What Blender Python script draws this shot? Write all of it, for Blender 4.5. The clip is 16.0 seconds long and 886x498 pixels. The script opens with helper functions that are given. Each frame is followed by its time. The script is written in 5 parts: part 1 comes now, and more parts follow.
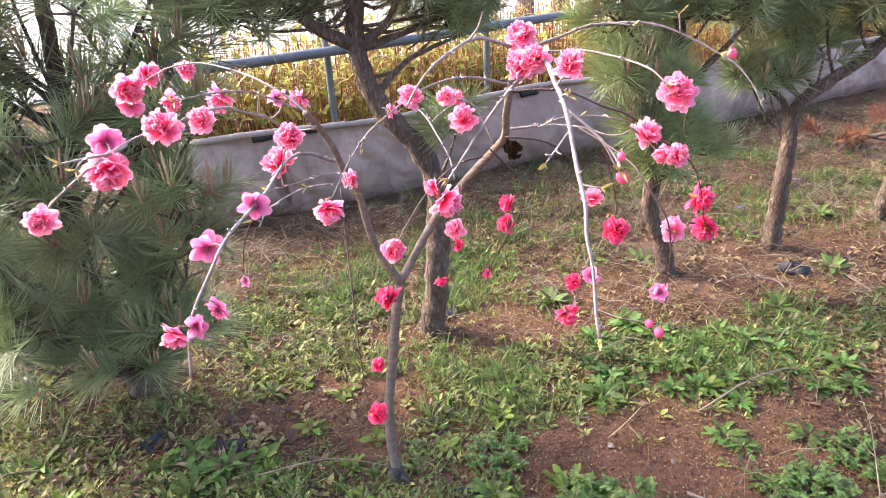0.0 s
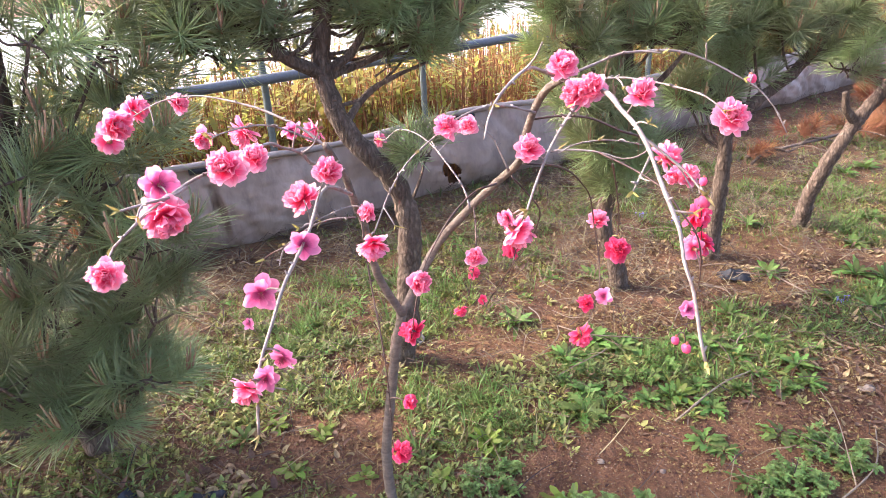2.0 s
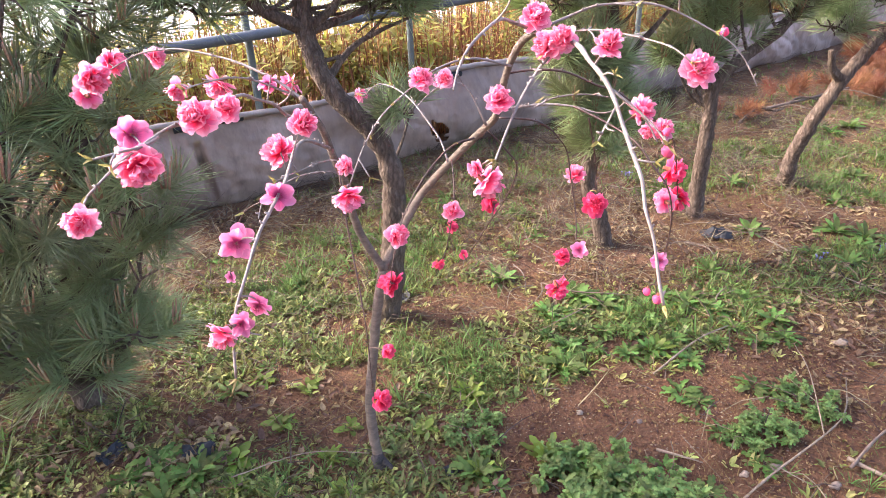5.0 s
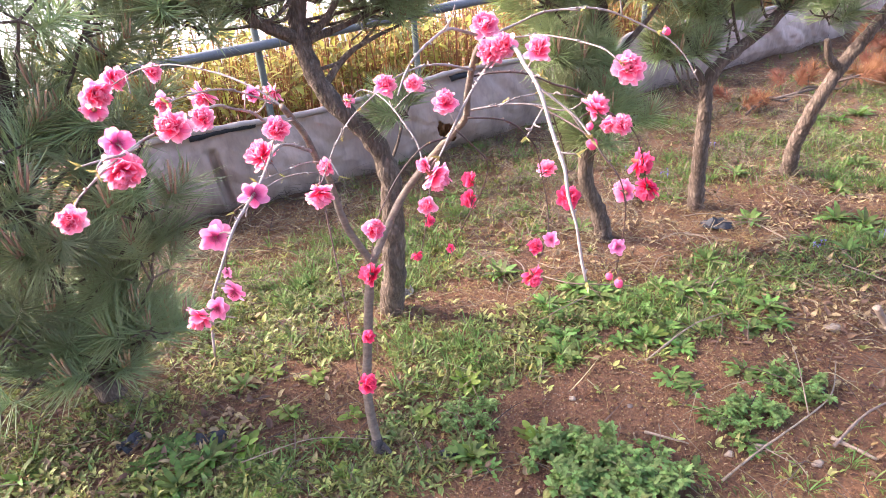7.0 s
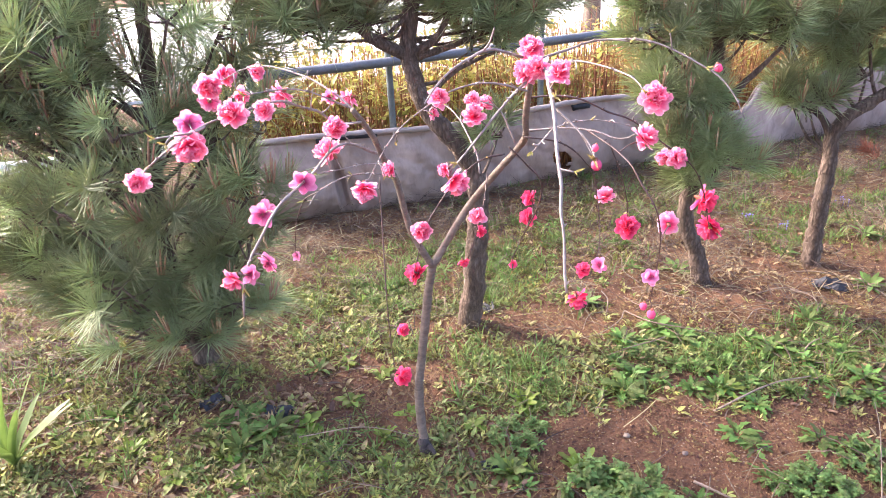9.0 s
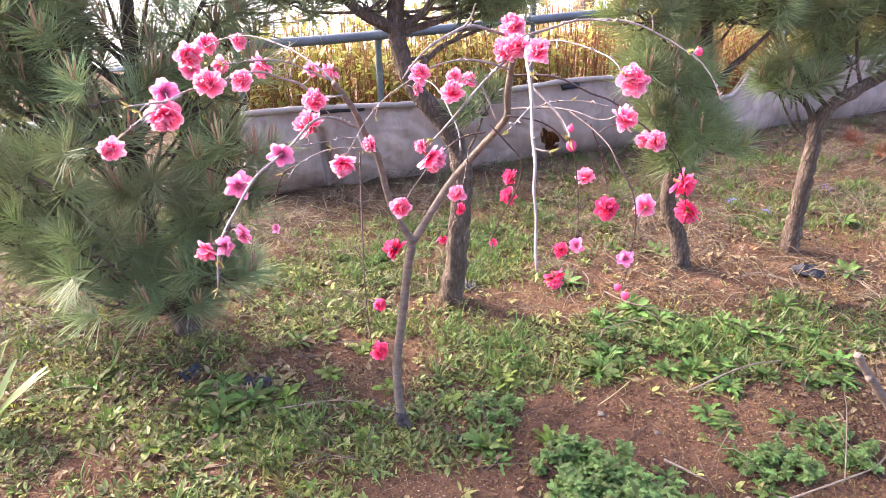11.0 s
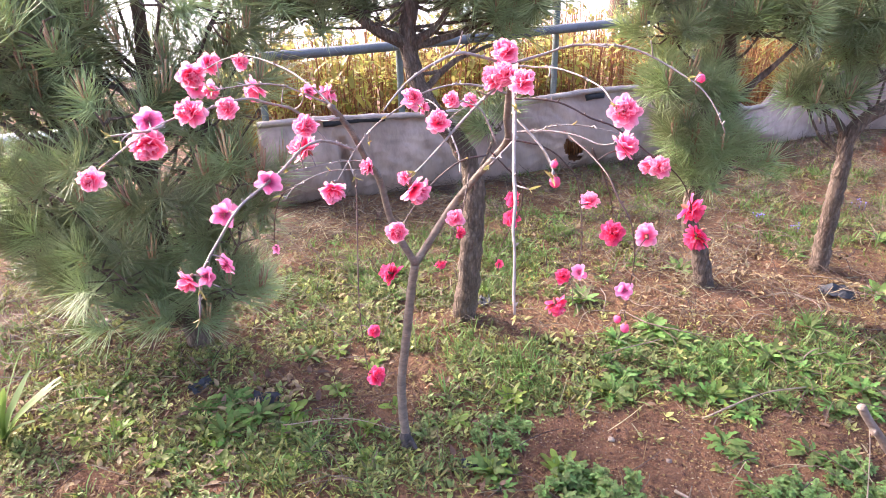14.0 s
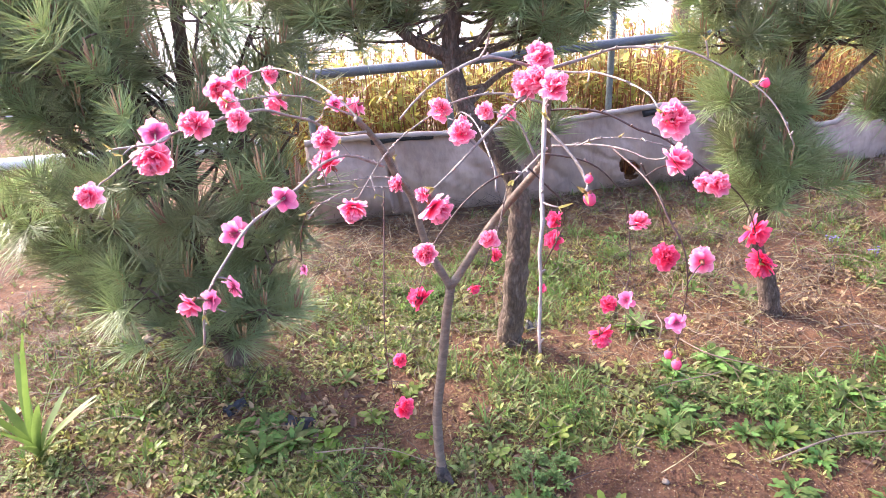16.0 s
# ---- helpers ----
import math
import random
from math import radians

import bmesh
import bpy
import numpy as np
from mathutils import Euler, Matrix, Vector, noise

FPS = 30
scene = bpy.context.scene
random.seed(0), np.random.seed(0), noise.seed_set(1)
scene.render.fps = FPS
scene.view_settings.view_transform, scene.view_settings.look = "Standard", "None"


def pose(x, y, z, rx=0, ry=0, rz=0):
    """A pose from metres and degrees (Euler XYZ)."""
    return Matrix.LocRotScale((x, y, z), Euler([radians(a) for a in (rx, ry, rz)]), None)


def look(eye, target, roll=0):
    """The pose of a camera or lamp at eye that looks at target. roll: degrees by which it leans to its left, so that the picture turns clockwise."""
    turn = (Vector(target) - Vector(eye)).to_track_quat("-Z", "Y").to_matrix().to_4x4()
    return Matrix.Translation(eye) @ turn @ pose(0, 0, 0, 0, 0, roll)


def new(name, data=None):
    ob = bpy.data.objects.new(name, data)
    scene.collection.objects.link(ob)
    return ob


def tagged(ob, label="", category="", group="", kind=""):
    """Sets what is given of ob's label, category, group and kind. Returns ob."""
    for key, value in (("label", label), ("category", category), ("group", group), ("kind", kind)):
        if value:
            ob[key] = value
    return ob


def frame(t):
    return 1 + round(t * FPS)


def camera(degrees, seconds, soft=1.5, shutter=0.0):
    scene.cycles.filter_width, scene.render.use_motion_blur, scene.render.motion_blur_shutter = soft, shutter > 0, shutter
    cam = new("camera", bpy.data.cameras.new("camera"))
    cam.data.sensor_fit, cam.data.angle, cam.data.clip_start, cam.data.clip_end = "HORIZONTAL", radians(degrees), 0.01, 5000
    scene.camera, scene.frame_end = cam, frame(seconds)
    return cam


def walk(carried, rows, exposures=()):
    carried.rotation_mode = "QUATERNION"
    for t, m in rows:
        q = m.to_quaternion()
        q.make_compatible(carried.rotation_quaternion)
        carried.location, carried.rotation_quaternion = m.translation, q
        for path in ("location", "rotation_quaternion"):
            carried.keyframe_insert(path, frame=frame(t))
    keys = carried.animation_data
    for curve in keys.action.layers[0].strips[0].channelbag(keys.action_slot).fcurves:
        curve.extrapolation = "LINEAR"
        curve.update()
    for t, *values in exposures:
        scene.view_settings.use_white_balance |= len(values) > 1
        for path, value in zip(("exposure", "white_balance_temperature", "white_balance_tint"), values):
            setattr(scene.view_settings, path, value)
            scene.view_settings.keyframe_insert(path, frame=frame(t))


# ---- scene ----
cam = camera(67.2, 16.0, 0.6)
PATH = [
    (0, (0.053, 0.046, 1.479), (-0.044, 1.832, 0.586), -3.2),
    (0.5, (-0.066, 0.081, 1.489), (-0.026, 1.872, 0.599), -3.7),
    (1, (-0.128, 0.095, 1.485), (0.067, 1.869, 0.582), -1.4),
    (1.5, (-0.151, 0.091, 1.482), (0.052, 1.863, 0.578), -2.0),
    (2, (-0.165, 0.08, 1.493), (0.011, 1.884, 0.648), -2.4),
    (2.5, (-0.164, 0.074, 1.494), (0.007, 1.867, 0.625), -2.1),
    (3, (-0.154, 0.064, 1.486), (0.03, 1.836, 0.578), -2.0),
    (3.5, (-0.145, 0.063, 1.48), (0.047, 1.818, 0.539), -2.6),
    (4, (-0.149, 0.064, 1.476), (0.027, 1.814, 0.524), -2.7),
    (4.5, (-0.153, 0.069, 1.478), (0.021, 1.806, 0.502), -2.5),
    (4.7, (-0.151, 0.065, 1.481), (0.044, 1.809, 0.522), -2.0),
    (6.8, (-0.039, -0.069, 1.513), (0.058, 1.7, 0.585), -4.7),
    (7, (-0.042, -0.06, 1.512), (0.067, 1.701, 0.571), -4.8),
    (7.5, (0.034, -0.062, 1.506), (-0.075, 1.719, 0.604), -3.6),
    (8, (0.151, -0.084, 1.502), (-0.099, 1.688, 0.61), -3.5),
    (8.5, (0.12, -0.128, 1.496), (-0.079, 1.649, 0.6), -4.5),
    (9, (0.148, -0.146, 1.5), (-0.129, 1.643, 0.65), -2.8),
    (11.3, (0.172, -0.148, 1.501), (-0.065, 1.607, 0.573), -0.8),
    (11.5, (0.173, -0.146, 1.501), (-0.062, 1.605, 0.563), -1.0),
    (12, (0.175, -0.148, 1.497), (-0.061, 1.598, 0.55), -1.4),
    (12.5, (0.166, -0.149, 1.499), (-0.082, 1.6, 0.562), -1.3),
    (13, (0.169, -0.15, 1.499), (-0.064, 1.608, 0.574), -1.2),
    (13.5, (0.178, -0.135, 1.506), (-0.053, 1.637, 0.609), -0.7),
    (14, (0.242, -0.084, 1.53), (-0.095, 1.669, 0.626), -1.5),
    (14.5, (0.273, -0.043, 1.506), (-0.122, 1.691, 0.59), -0.4),
    (15, (0.211, -0.039, 1.506), (-0.14, 1.724, 0.63), -0.7),
    (15.5, (0.185, -0.033, 1.488), (-0.132, 1.745, 0.628), -1.7),
    (16, (0.271, 0.028, 1.485), (-0.236, 1.768, 0.64), -3.2),
]
walk(cam, [(t, look(eye, target, roll)) for t, eye, target, roll in PATH], ((0, 2.40, 6150, 21), (4.7, 2.29, 6150, 21), (7, 2.58, 6150, 23), (16, 2.62, 6050, 25)))


# ---- light: low hazy sun from the left, a little behind the trees ----
SUN_TO = Vector((-0.90, 0.30, 0.62)).normalized()
world = bpy.data.worlds.new("sky")
scene.world = world
world.use_nodes = True
wn, wl = world.node_tree.nodes, world.node_tree.links
sky = wn.new("ShaderNodeTexSky")
sky.sky_type = "NISHITA"
sky.sun_disc = False
sky.dust_density, sky.air_density = 6.0, 1.0
sky.sun_elevation = math.asin(SUN_TO.z)
sky.sun_rotation = math.atan2(SUN_TO.x, SUN_TO.y)
wl.new(sky.outputs[0], wn["Background"].inputs[0])
wn["Background"].inputs[1].default_value = 0.15
sun_data = bpy.data.lights.new("sun", "SUN")
sun_data.energy, sun_data.angle, sun_data.color = 1.65, radians(8.0), (1.0, 0.90, 0.74)
sun = new("sun", sun_data)
sun.matrix_world = look(SUN_TO * 20, (0, 0, 0))


# ---- materials ----
def surface(name, c1, c2, scale=20.0, rough=0.8, bump=0.3, fine=6.0, c3=None, see=0.0, vary=0.0, metal=0.0, island=False, relief=0.01, stretch=None, plates=0.0):
    """A rough natural surface: two scales of colour, fine relief, light let through by see, brightness varied by vary."""
    m = bpy.data.materials.new(name)
    m.use_nodes = True
    n, l = m.node_tree.nodes, m.node_tree.links
    p = n["Principled BSDF"]
    tc = n.new("ShaderNodeTexCoord")
    place = tc.outputs["Object"]
    if stretch:
        mp = n.new("ShaderNodeMapping")
        mp.inputs["Scale"].default_value = stretch
        l.new(place, mp.inputs[0])
        place = mp.outputs[0]
    a, b = n.new("ShaderNodeTexNoise"), n.new("ShaderNodeTexNoise")
    for tex, s in ((a, scale), (b, scale * fine)):
        tex.inputs["Scale"].default_value = s
        tex.inputs["Detail"].default_value = 5
        tex.inputs["Roughness"].default_value = 0.65
        l.new(place, tex.inputs["Vector"])
    ramp = n.new("ShaderNodeValToRGB")
    e = ramp.color_ramp.elements
    e[0].position, e[0].color = 0.35, (*c1, 1)
    e[1].position, e[1].color = 0.65, (*c2, 1)
    l.new(a.outputs["Fac"], ramp.inputs[0])
    colour = ramp.outputs[0]
    mix = n.new("ShaderNodeMix")
    mix.data_type, mix.blend_type = "RGBA", "MIX"
    ramp2 = n.new("ShaderNodeValToRGB")
    f = ramp2.color_ramp.elements
    f[0].position, f[0].color = 0.45, (0, 0, 0, 1)
    f[1].position, f[1].color = 0.72, (0.75, 0.75, 0.75, 1)
    l.new(b.outputs["Fac"], ramp2.inputs[0])
    l.new(ramp2.outputs[0], mix.inputs["Factor"])
    l.new(colour, mix.inputs["A"])
    mix.inputs["B"].default_value = (*(c3 or [v * 0.6 for v in c1]), 1)
    colour = mix.outputs["Result"]
    if vary:
        hsv = n.new("ShaderNodeHueSaturation")
        info = n.new("ShaderNodeNewGeometry" if island else "ShaderNodeObjectInfo")
        rnd = info.outputs["Random Per Island" if island else "Random"]
        for slot, lo, hi in (("Value", 1 - vary, 1 + vary), ("Hue", 0.5 - vary * 0.06, 0.5 + vary * 0.06)):
            r = n.new("ShaderNodeMapRange")
            r.inputs["To Min"].default_value, r.inputs["To Max"].default_value = lo, hi
            l.new(rnd, r.inputs["Value"])
            l.new(r.outputs[0], hsv.inputs[slot])
        l.new(colour, hsv.inputs["Color"])
        colour = hsv.outputs[0]
    crack = None
    if plates:
        vor, cr, mul = n.new("ShaderNodeTexVoronoi"), n.new("ShaderNodeValToRGB"), n.new("ShaderNodeMix")
        vor.feature = "DISTANCE_TO_EDGE"
        vor.inputs["Scale"].default_value = plates
        wob = n.new("ShaderNodeVectorMath")
        wob.operation = "MULTIPLY_ADD"
        l.new(a.outputs["Color"], wob.inputs[0])
        wob.inputs[1].default_value = (0.05, 0.05, 0.05)
        l.new(place, wob.inputs[2])
        l.new(wob.outputs[0], vor.inputs["Vector"])
        g = cr.color_ramp.elements
        g[0].position, g[0].color = 0.0, (0.52, 0.49, 0.46, 1)
        g[1].position, g[1].color = 0.42, (1.0, 1.0, 1.0, 1)
        l.new(vor.outputs["Distance"], cr.inputs[0])
        mul.data_type, mul.blend_type = "RGBA", "MULTIPLY"
        mul.inputs["Factor"].default_value = 1.0
        l.new(colour, mul.inputs["A"])
        l.new(cr.outputs[0], mul.inputs["B"])
        colour, crack = mul.outputs["Result"], cr.outputs[0]
    l.new(colour, p.inputs["Base Color"])
    p.inputs["Roughness"].default_value, p.inputs["Metallic"].default_value = rough, metal
    if bump:
        bp = n.new("ShaderNodeBump")
        bp.inputs["Strength"].default_value, bp.inputs["Distance"].default_value = bump, relief
        if crack:
            both = n.new("ShaderNodeMath")
            both.operation = "ADD"
            l.new(b.outputs["Fac"], both.inputs[0])
            l.new(crack, both.inputs[1])
            l.new(both.outputs[0], bp.inputs["Height"])
        else:
            l.new(b.outputs["Fac"], bp.inputs["Height"])
        l.new(bp.outputs[0], p.inputs["Normal"])
    if see and rough > 0.4:
        p.inputs["Specular IOR Level"].default_value = 0.42
    if see:
        tr, mx = n.new("ShaderNodeBsdfTranslucent"), n.new("ShaderNodeMixShader")
        l.new(colour, tr.inputs[0])
        mx.inputs[0].default_value = see
        l.new(p.outputs[0], mx.inputs[1])
        l.new(tr.outputs[0], mx.inputs[2])
        l.new(mx.outputs[0], n["Material Output"].inputs[0])
    return m


def petal_material(name, deep, mid, pale, see=0.45):
    """Petal: deep at the claw, pale at the margin, with fine veins; light passes through."""
    m = bpy.data.materials.new(name)
    m.use_nodes = True
    n, l = m.node_tree.nodes, m.node_tree.links
    p = n["Principled BSDF"]
    uv, sep = n.new("ShaderNodeUVMap"), n.new("ShaderNodeSeparateXYZ")
    uv.uv_map = "UVMap"
    l.new(uv.outputs[0], sep.inputs[0])
    mp, tex = n.new("ShaderNodeMapping"), n.new("ShaderNodeTexNoise")
    mp.inputs["Scale"].default_value = (14, 2.5, 1)
    l.new(uv.outputs[0], mp.inputs[0])
    l.new(mp.outputs[0], tex.inputs["Vector"])
    tex.inputs["Scale"].default_value = 1.6
    add = n.new("ShaderNodeMath")
    add.operation = "MULTIPLY_ADD"
    l.new(tex.outputs["Fac"], add.inputs[0])
    add.inputs[1].default_value = 0.22
    l.new(sep.outputs["Y"], add.inputs[2])
    ramp = n.new("ShaderNodeValToRGB")
    e = ramp.color_ramp.elements
    e[0].position, e[0].color = 0.2, (*deep, 1)
    e[1].position, e[1].color = 1.0, (*pale, 1)
    k = e.new(0.52)
    k.color = (*mid, 1)
    l.new(add.outputs[0], ramp.inputs[0])
    hsv, info, r = n.new("ShaderNodeHueSaturation"), n.new("ShaderNodeObjectInfo"), n.new("ShaderNodeMapRange")
    r.inputs["To Min"].default_value, r.inputs["To Max"].default_value = 0.85, 1.15
    l.new(info.outputs["Random"], r.inputs["Value"])
    l.new(r.outputs[0], hsv.inputs["Value"])
    l.new(ramp.outputs[0], hsv.inputs["Color"])
    l.new(hsv.outputs[0], p.inputs["Base Color"])
    p.inputs["Roughness"].default_value = 0.55
    bp = n.new("ShaderNodeBump")
    bp.inputs["Strength"].default_value, bp.inputs["Distance"].default_value = 0.4, 0.001
    l.new(tex.outputs["Fac"], bp.inputs["Height"])
    l.new(bp.outputs[0], p.inputs["Normal"])
    tr, mx = n.new("ShaderNodeBsdfTranslucent"), n.new("ShaderNodeMixShader")
    l.new(hsv.outputs[0], tr.inputs[0])
    mx.inputs[0].default_value = see
    l.new(p.outputs[0], mx.inputs[1])
    l.new(tr.outputs[0], mx.inputs[2])
    l.new(mx.outputs[0], n["Material Output"].inputs[0])
    return m


SOIL = surface("soil", (0.105, 0.0448, 0.0196), (0.19, 0.0906, 0.0408), 5.0, 0.95, 1.0, 11.0, (0.0551, 0.0257, 0.013), relief=0.03)
CONCRETE = surface("concrete", (0.72, 0.70, 0.66), (0.80, 0.78, 0.75), 1.5, 0.6, 0.2, 20.0, (0.66, 0.64, 0.6))
FABRIC = surface("fabric", (0.279, 0.198, 0.161), (0.47, 0.353, 0.298), 2.2, 0.65, 0.5, 7.0, (0.216, 0.155, 0.131), relief=0.012, see=0.05, stretch=(1, 1, 0.45))
HEM = surface("hem_fabric", (0.30, 0.24, 0.215), (0.44, 0.37, 0.335), 6.0, 0.7, 0.4, 8.0, (0.24, 0.19, 0.17))
DARK_PLASTIC = surface("dark_plastic", (0.012, 0.013, 0.018), (0.028, 0.03, 0.038), 30.0, 0.7, 0.3)
PIPE = surface("pipe_paint", (0.105, 0.115, 0.13), (0.155, 0.17, 0.19), 8.0, 0.5, 0.2, 12.0, (0.10, 0.095, 0.09))
POST = surface("post_paint", (0.10, 0.13, 0.13), (0.15, 0.18, 0.17), 12.0, 0.55, 0.2, 8.0, (0.09, 0.075, 0.06))
PEACH_BARK = surface("peach_bark", (0.13, 0.098, 0.0744), (0.244, 0.19, 0.149), 35.0, 0.85, 1.0, 4.0, (0.062, 0.046, 0.037), relief=0.004, stretch=(0.8, 0.8, 2.2))
TWIG_BARK = surface("twig_bark", (0.185, 0.141, 0.123), (0.352, 0.304, 0.282), 60.0, 0.55, 0.8, 4.0, (0.114, 0.0792, 0.066), relief=0.002)
YOUNG_TWIG = surface("young_twig", (0.054, 0.024, 0.021), (0.09, 0.048, 0.033), 60.0, 0.5, 0.3, 5.0, (0.03, 0.018, 0.015), relief=0.001)
PINE_BARK = surface("pine_bark", (0.143, 0.0992, 0.0716), (0.286, 0.216, 0.167), 18.0, 0.9, 1.0, 5.0, (0.0687, 0.0454, 0.0338), relief=0.014, stretch=(1, 1, 0.35), plates=62.0)
NEEDLE = surface("needle", (0.28, 0.347, 0.168), (0.437, 0.493, 0.269), 9.0, 0.36, 0.0, 4.0, (0.493, 0.504, 0.291), see=0.55, vary=0.35)
DRY_STEM = surface("dry_stem", (0.0756, 0.051, 0.0337), (0.204, 0.147, 0.0972), 8.0, 0.8, 0.0, 8.0, (0.0454, 0.0293, 0.0194), vary=0.85, island=True)
DEAD_NEEDLE = surface("dead_needle", (0.234, 0.0858, 0.039), (0.328, 0.148, 0.0702), 18.0, 0.7, 0.0, 4.0, (0.172, 0.0702, 0.0312), see=0.2, vary=0.25)
CANDLE = surface("candle", (0.375, 0.21, 0.115), (0.525, 0.364, 0.216), 60.0, 0.7, 0.4, 5.0, (0.25, 0.14, 0.0862), vary=0.25)
WEED = surface("weed_leaf", (0.0673, 0.137, 0.0242), (0.134, 0.217, 0.0453), 26.0, 0.6, 0.6, 5.0, (0.142, 0.176, 0.0416), see=0.4, vary=0.5, relief=0.003)
BLUE_WEED = surface("mugwort_leaf", (0.0986, 0.176, 0.0427), (0.185, 0.27, 0.0773), 14.0, 0.6, 0.3, 8.0, (0.183, 0.234, 0.0569), see=0.4, vary=0.45, island=True, relief=0.002)
YOUNG_WEED = surface("young_leaf", (0.124, 0.198, 0.0225), (0.208, 0.286, 0.0386), 14.0, 0.55, 0.2, 8.0, (0.142, 0.175, 0.0321), see=0.4, vary=0.35, relief=0.002)
GRASS = surface("grass_blade", (0.079, 0.151, 0.0284), (0.15, 0.226, 0.0485), 10.0, 0.5, 0.0, 6.0, (0.126, 0.151, 0.0485), see=0.4, vary=0.4, island=True)
COVER = surface("ground_cover_leaf", (0.104, 0.133, 0.0274), (0.233, 0.23, 0.0537), 3.0, 0.5, 0.0, 14.0, (0.268, 0.184, 0.0684), see=0.4, vary=0.65, island=True)
LOW_LEAF = surface("low_weed_leaf", (0.097, 0.145, 0.0336), (0.203, 0.238, 0.0655), 6.0, 0.5, 0.3, 8.0, (0.249, 0.207, 0.0795), see=0.4, vary=0.6, island=True, relief=0.002)
# yellow-green weed leaf, made paler to hold the look of sunlight
SUNLIT_LEAF = surface("sunlit_weed_leaf", (0.20, 0.24, 0.055), (0.36, 0.36, 0.11), 6.0, 0.5, 0.2, 8.0, (0.38, 0.32, 0.13), see=0.4, vary=0.45, island=True, relief=0.002)
STRAP_LEAF = surface("strap_leaf", (0.085, 0.15, 0.03), (0.15, 0.225, 0.05), 9.0, 0.5, 0.2, 8.0, (0.11, 0.17, 0.04), see=0.4, relief=0.002)
LITTER = surface("dead_leaf", (0.1, 0.048, 0.019), (0.183, 0.113, 0.0475), 5.0, 0.75, 0.0, 12.0, (0.0592, 0.0312, 0.0139), see=0.2, vary=0.65, island=True)
STRAW = surface("straw", (0.0992, 0.0478, 0.022), (0.209, 0.123, 0.0573), 5.0, 0.75, 0.0, 12.0, (0.0605, 0.0302, 0.015), see=0.15, vary=0.65, island=True)
CRUMB = surface("soil_crumb", (0.111, 0.0525, 0.0236), (0.219, 0.129, 0.0656), 60.0, 0.95, 0.4, 4.0, (0.0735, 0.0339, 0.0178), vary=0.65, island=True, relief=0.002)
GRIT = surface("grit", (0.16, 0.104, 0.064), (0.336, 0.248, 0.168), 60.0, 0.9, 0.0, 4.0, (0.112, 0.072, 0.048), vary=0.5, island=True)
PALE_LEAF = surface("pale_dead_leaf", (0.17, 0.105, 0.055), (0.33, 0.23, 0.135), 5.0, 0.7, 0.0, 12.0, (0.11, 0.065, 0.035), see=0.25, vary=0.55, island=True)
STONE = surface("stone", (0.19, 0.142, 0.109), (0.286, 0.238, 0.19), 40.0, 0.9, 0.5, 5.0, (0.15, 0.102, 0.0748), relief=0.003, vary=0.25)
STICK = surface("dry_stick", (0.149, 0.105, 0.0744), (0.236, 0.186, 0.143), 40.0, 0.8, 0.5, 5.0, (0.093, 0.062, 0.0434), relief=0.002, vary=0.2)
HEDGE_LEAF = surface("hedge_leaf", (0.27, 0.28, 0.055), (0.48, 0.43, 0.13), 4.0, 0.45, 0.0, 5.0, (0.42, 0.27, 0.09), see=0.5, vary=0.4, island=True)
HEDGE_STEM = surface("hedge_stem", (0.28, 0.11, 0.045), (0.42, 0.20, 0.08), 20.0, 0.7, 0.3, 5.0, (0.16, 0.08, 0.04), vary=0.35, island=True)
PETAL = petal_material("petal_pink", (0.82, 0.05, 0.17), (0.92, 0.16, 0.34), (0.98, 0.56, 0.68), 0.5)
PETAL_IN = petal_material("petal_rose", (0.80, 0.035, 0.14), (0.91, 0.115, 0.28), (0.97, 0.42, 0.56), 0.5)
PETAL_RED = petal_material("petal_crimson", (0.64, 0.012, 0.07), (0.82, 0.04, 0.155), (0.91, 0.155, 0.31), 0.55)
PETAL_MAUVE = petal_material("petal_mauve", (0.36, 0.02, 0.12), (0.80, 0.20, 0.40), (0.90, 0.38, 0.57), 0.5)
CALYX = surface("calyx", (0.22, 0.05, 0.04), (0.32, 0.12, 0.05), 80.0, 0.6, 0.2)
DARK_STAMEN = surface("dark_stamen", (0.20, 0.015, 0.05), (0.34, 0.05, 0.08), 120.0, 0.6, 0.0)
ROOT_BARK = surface("root_bark", (0.045, 0.036, 0.034), (0.10, 0.082, 0.078), 40.0, 0.9, 1.0, 5.0, (0.03, 0.024, 0.022), relief=0.006)
STAMEN = surface("stamen", (0.60, 0.25, 0.12), (0.75, 0.50, 0.12), 120.0, 0.6, 0.0, see=0.2)
BUD_PINK = petal_material("bud_pink", (0.80, 0.12, 0.27), (0.90, 0.24, 0.42), (0.96, 0.5, 0.63), see=0.35)
SPROUT = surface("leaf_sprout", (0.26, 0.23, 0.07), (0.40, 0.36, 0.13), 60.0, 0.6, 0.0, 5.0, (0.34, 0.22, 0.09), see=0.35, vary=0.3)
VIOLET = surface("violet_petal", (0.16, 0.13, 0.42), (0.26, 0.22, 0.58), 60.0, 0.6, 0.0, see=0.3)


# ---- mesh builders ----
class Build:
    """Gathers vertices and faces, then becomes one mesh."""

    def __init__(self):
        self.v, self.f, self.n, self.uv = [], [], 0, None

    def add(self, verts, faces):
        verts = np.asarray(verts, float).reshape(-1, 3)
        self.v.append(verts)
        self.f.extend([tuple(int(i) + self.n for i in q) for q in faces])
        self.n += len(verts)

    def mesh(self, name, material, smooth=True):
        me = bpy.data.meshes.new(name)
        me.from_pydata(np.concatenate(self.v).tolist() if self.v else [], [], self.f)
        me.materials.append(material)
        if smooth:
            me.polygons.foreach_set("use_smooth", [True] * len(me.polygons))
        me.update()
        return me


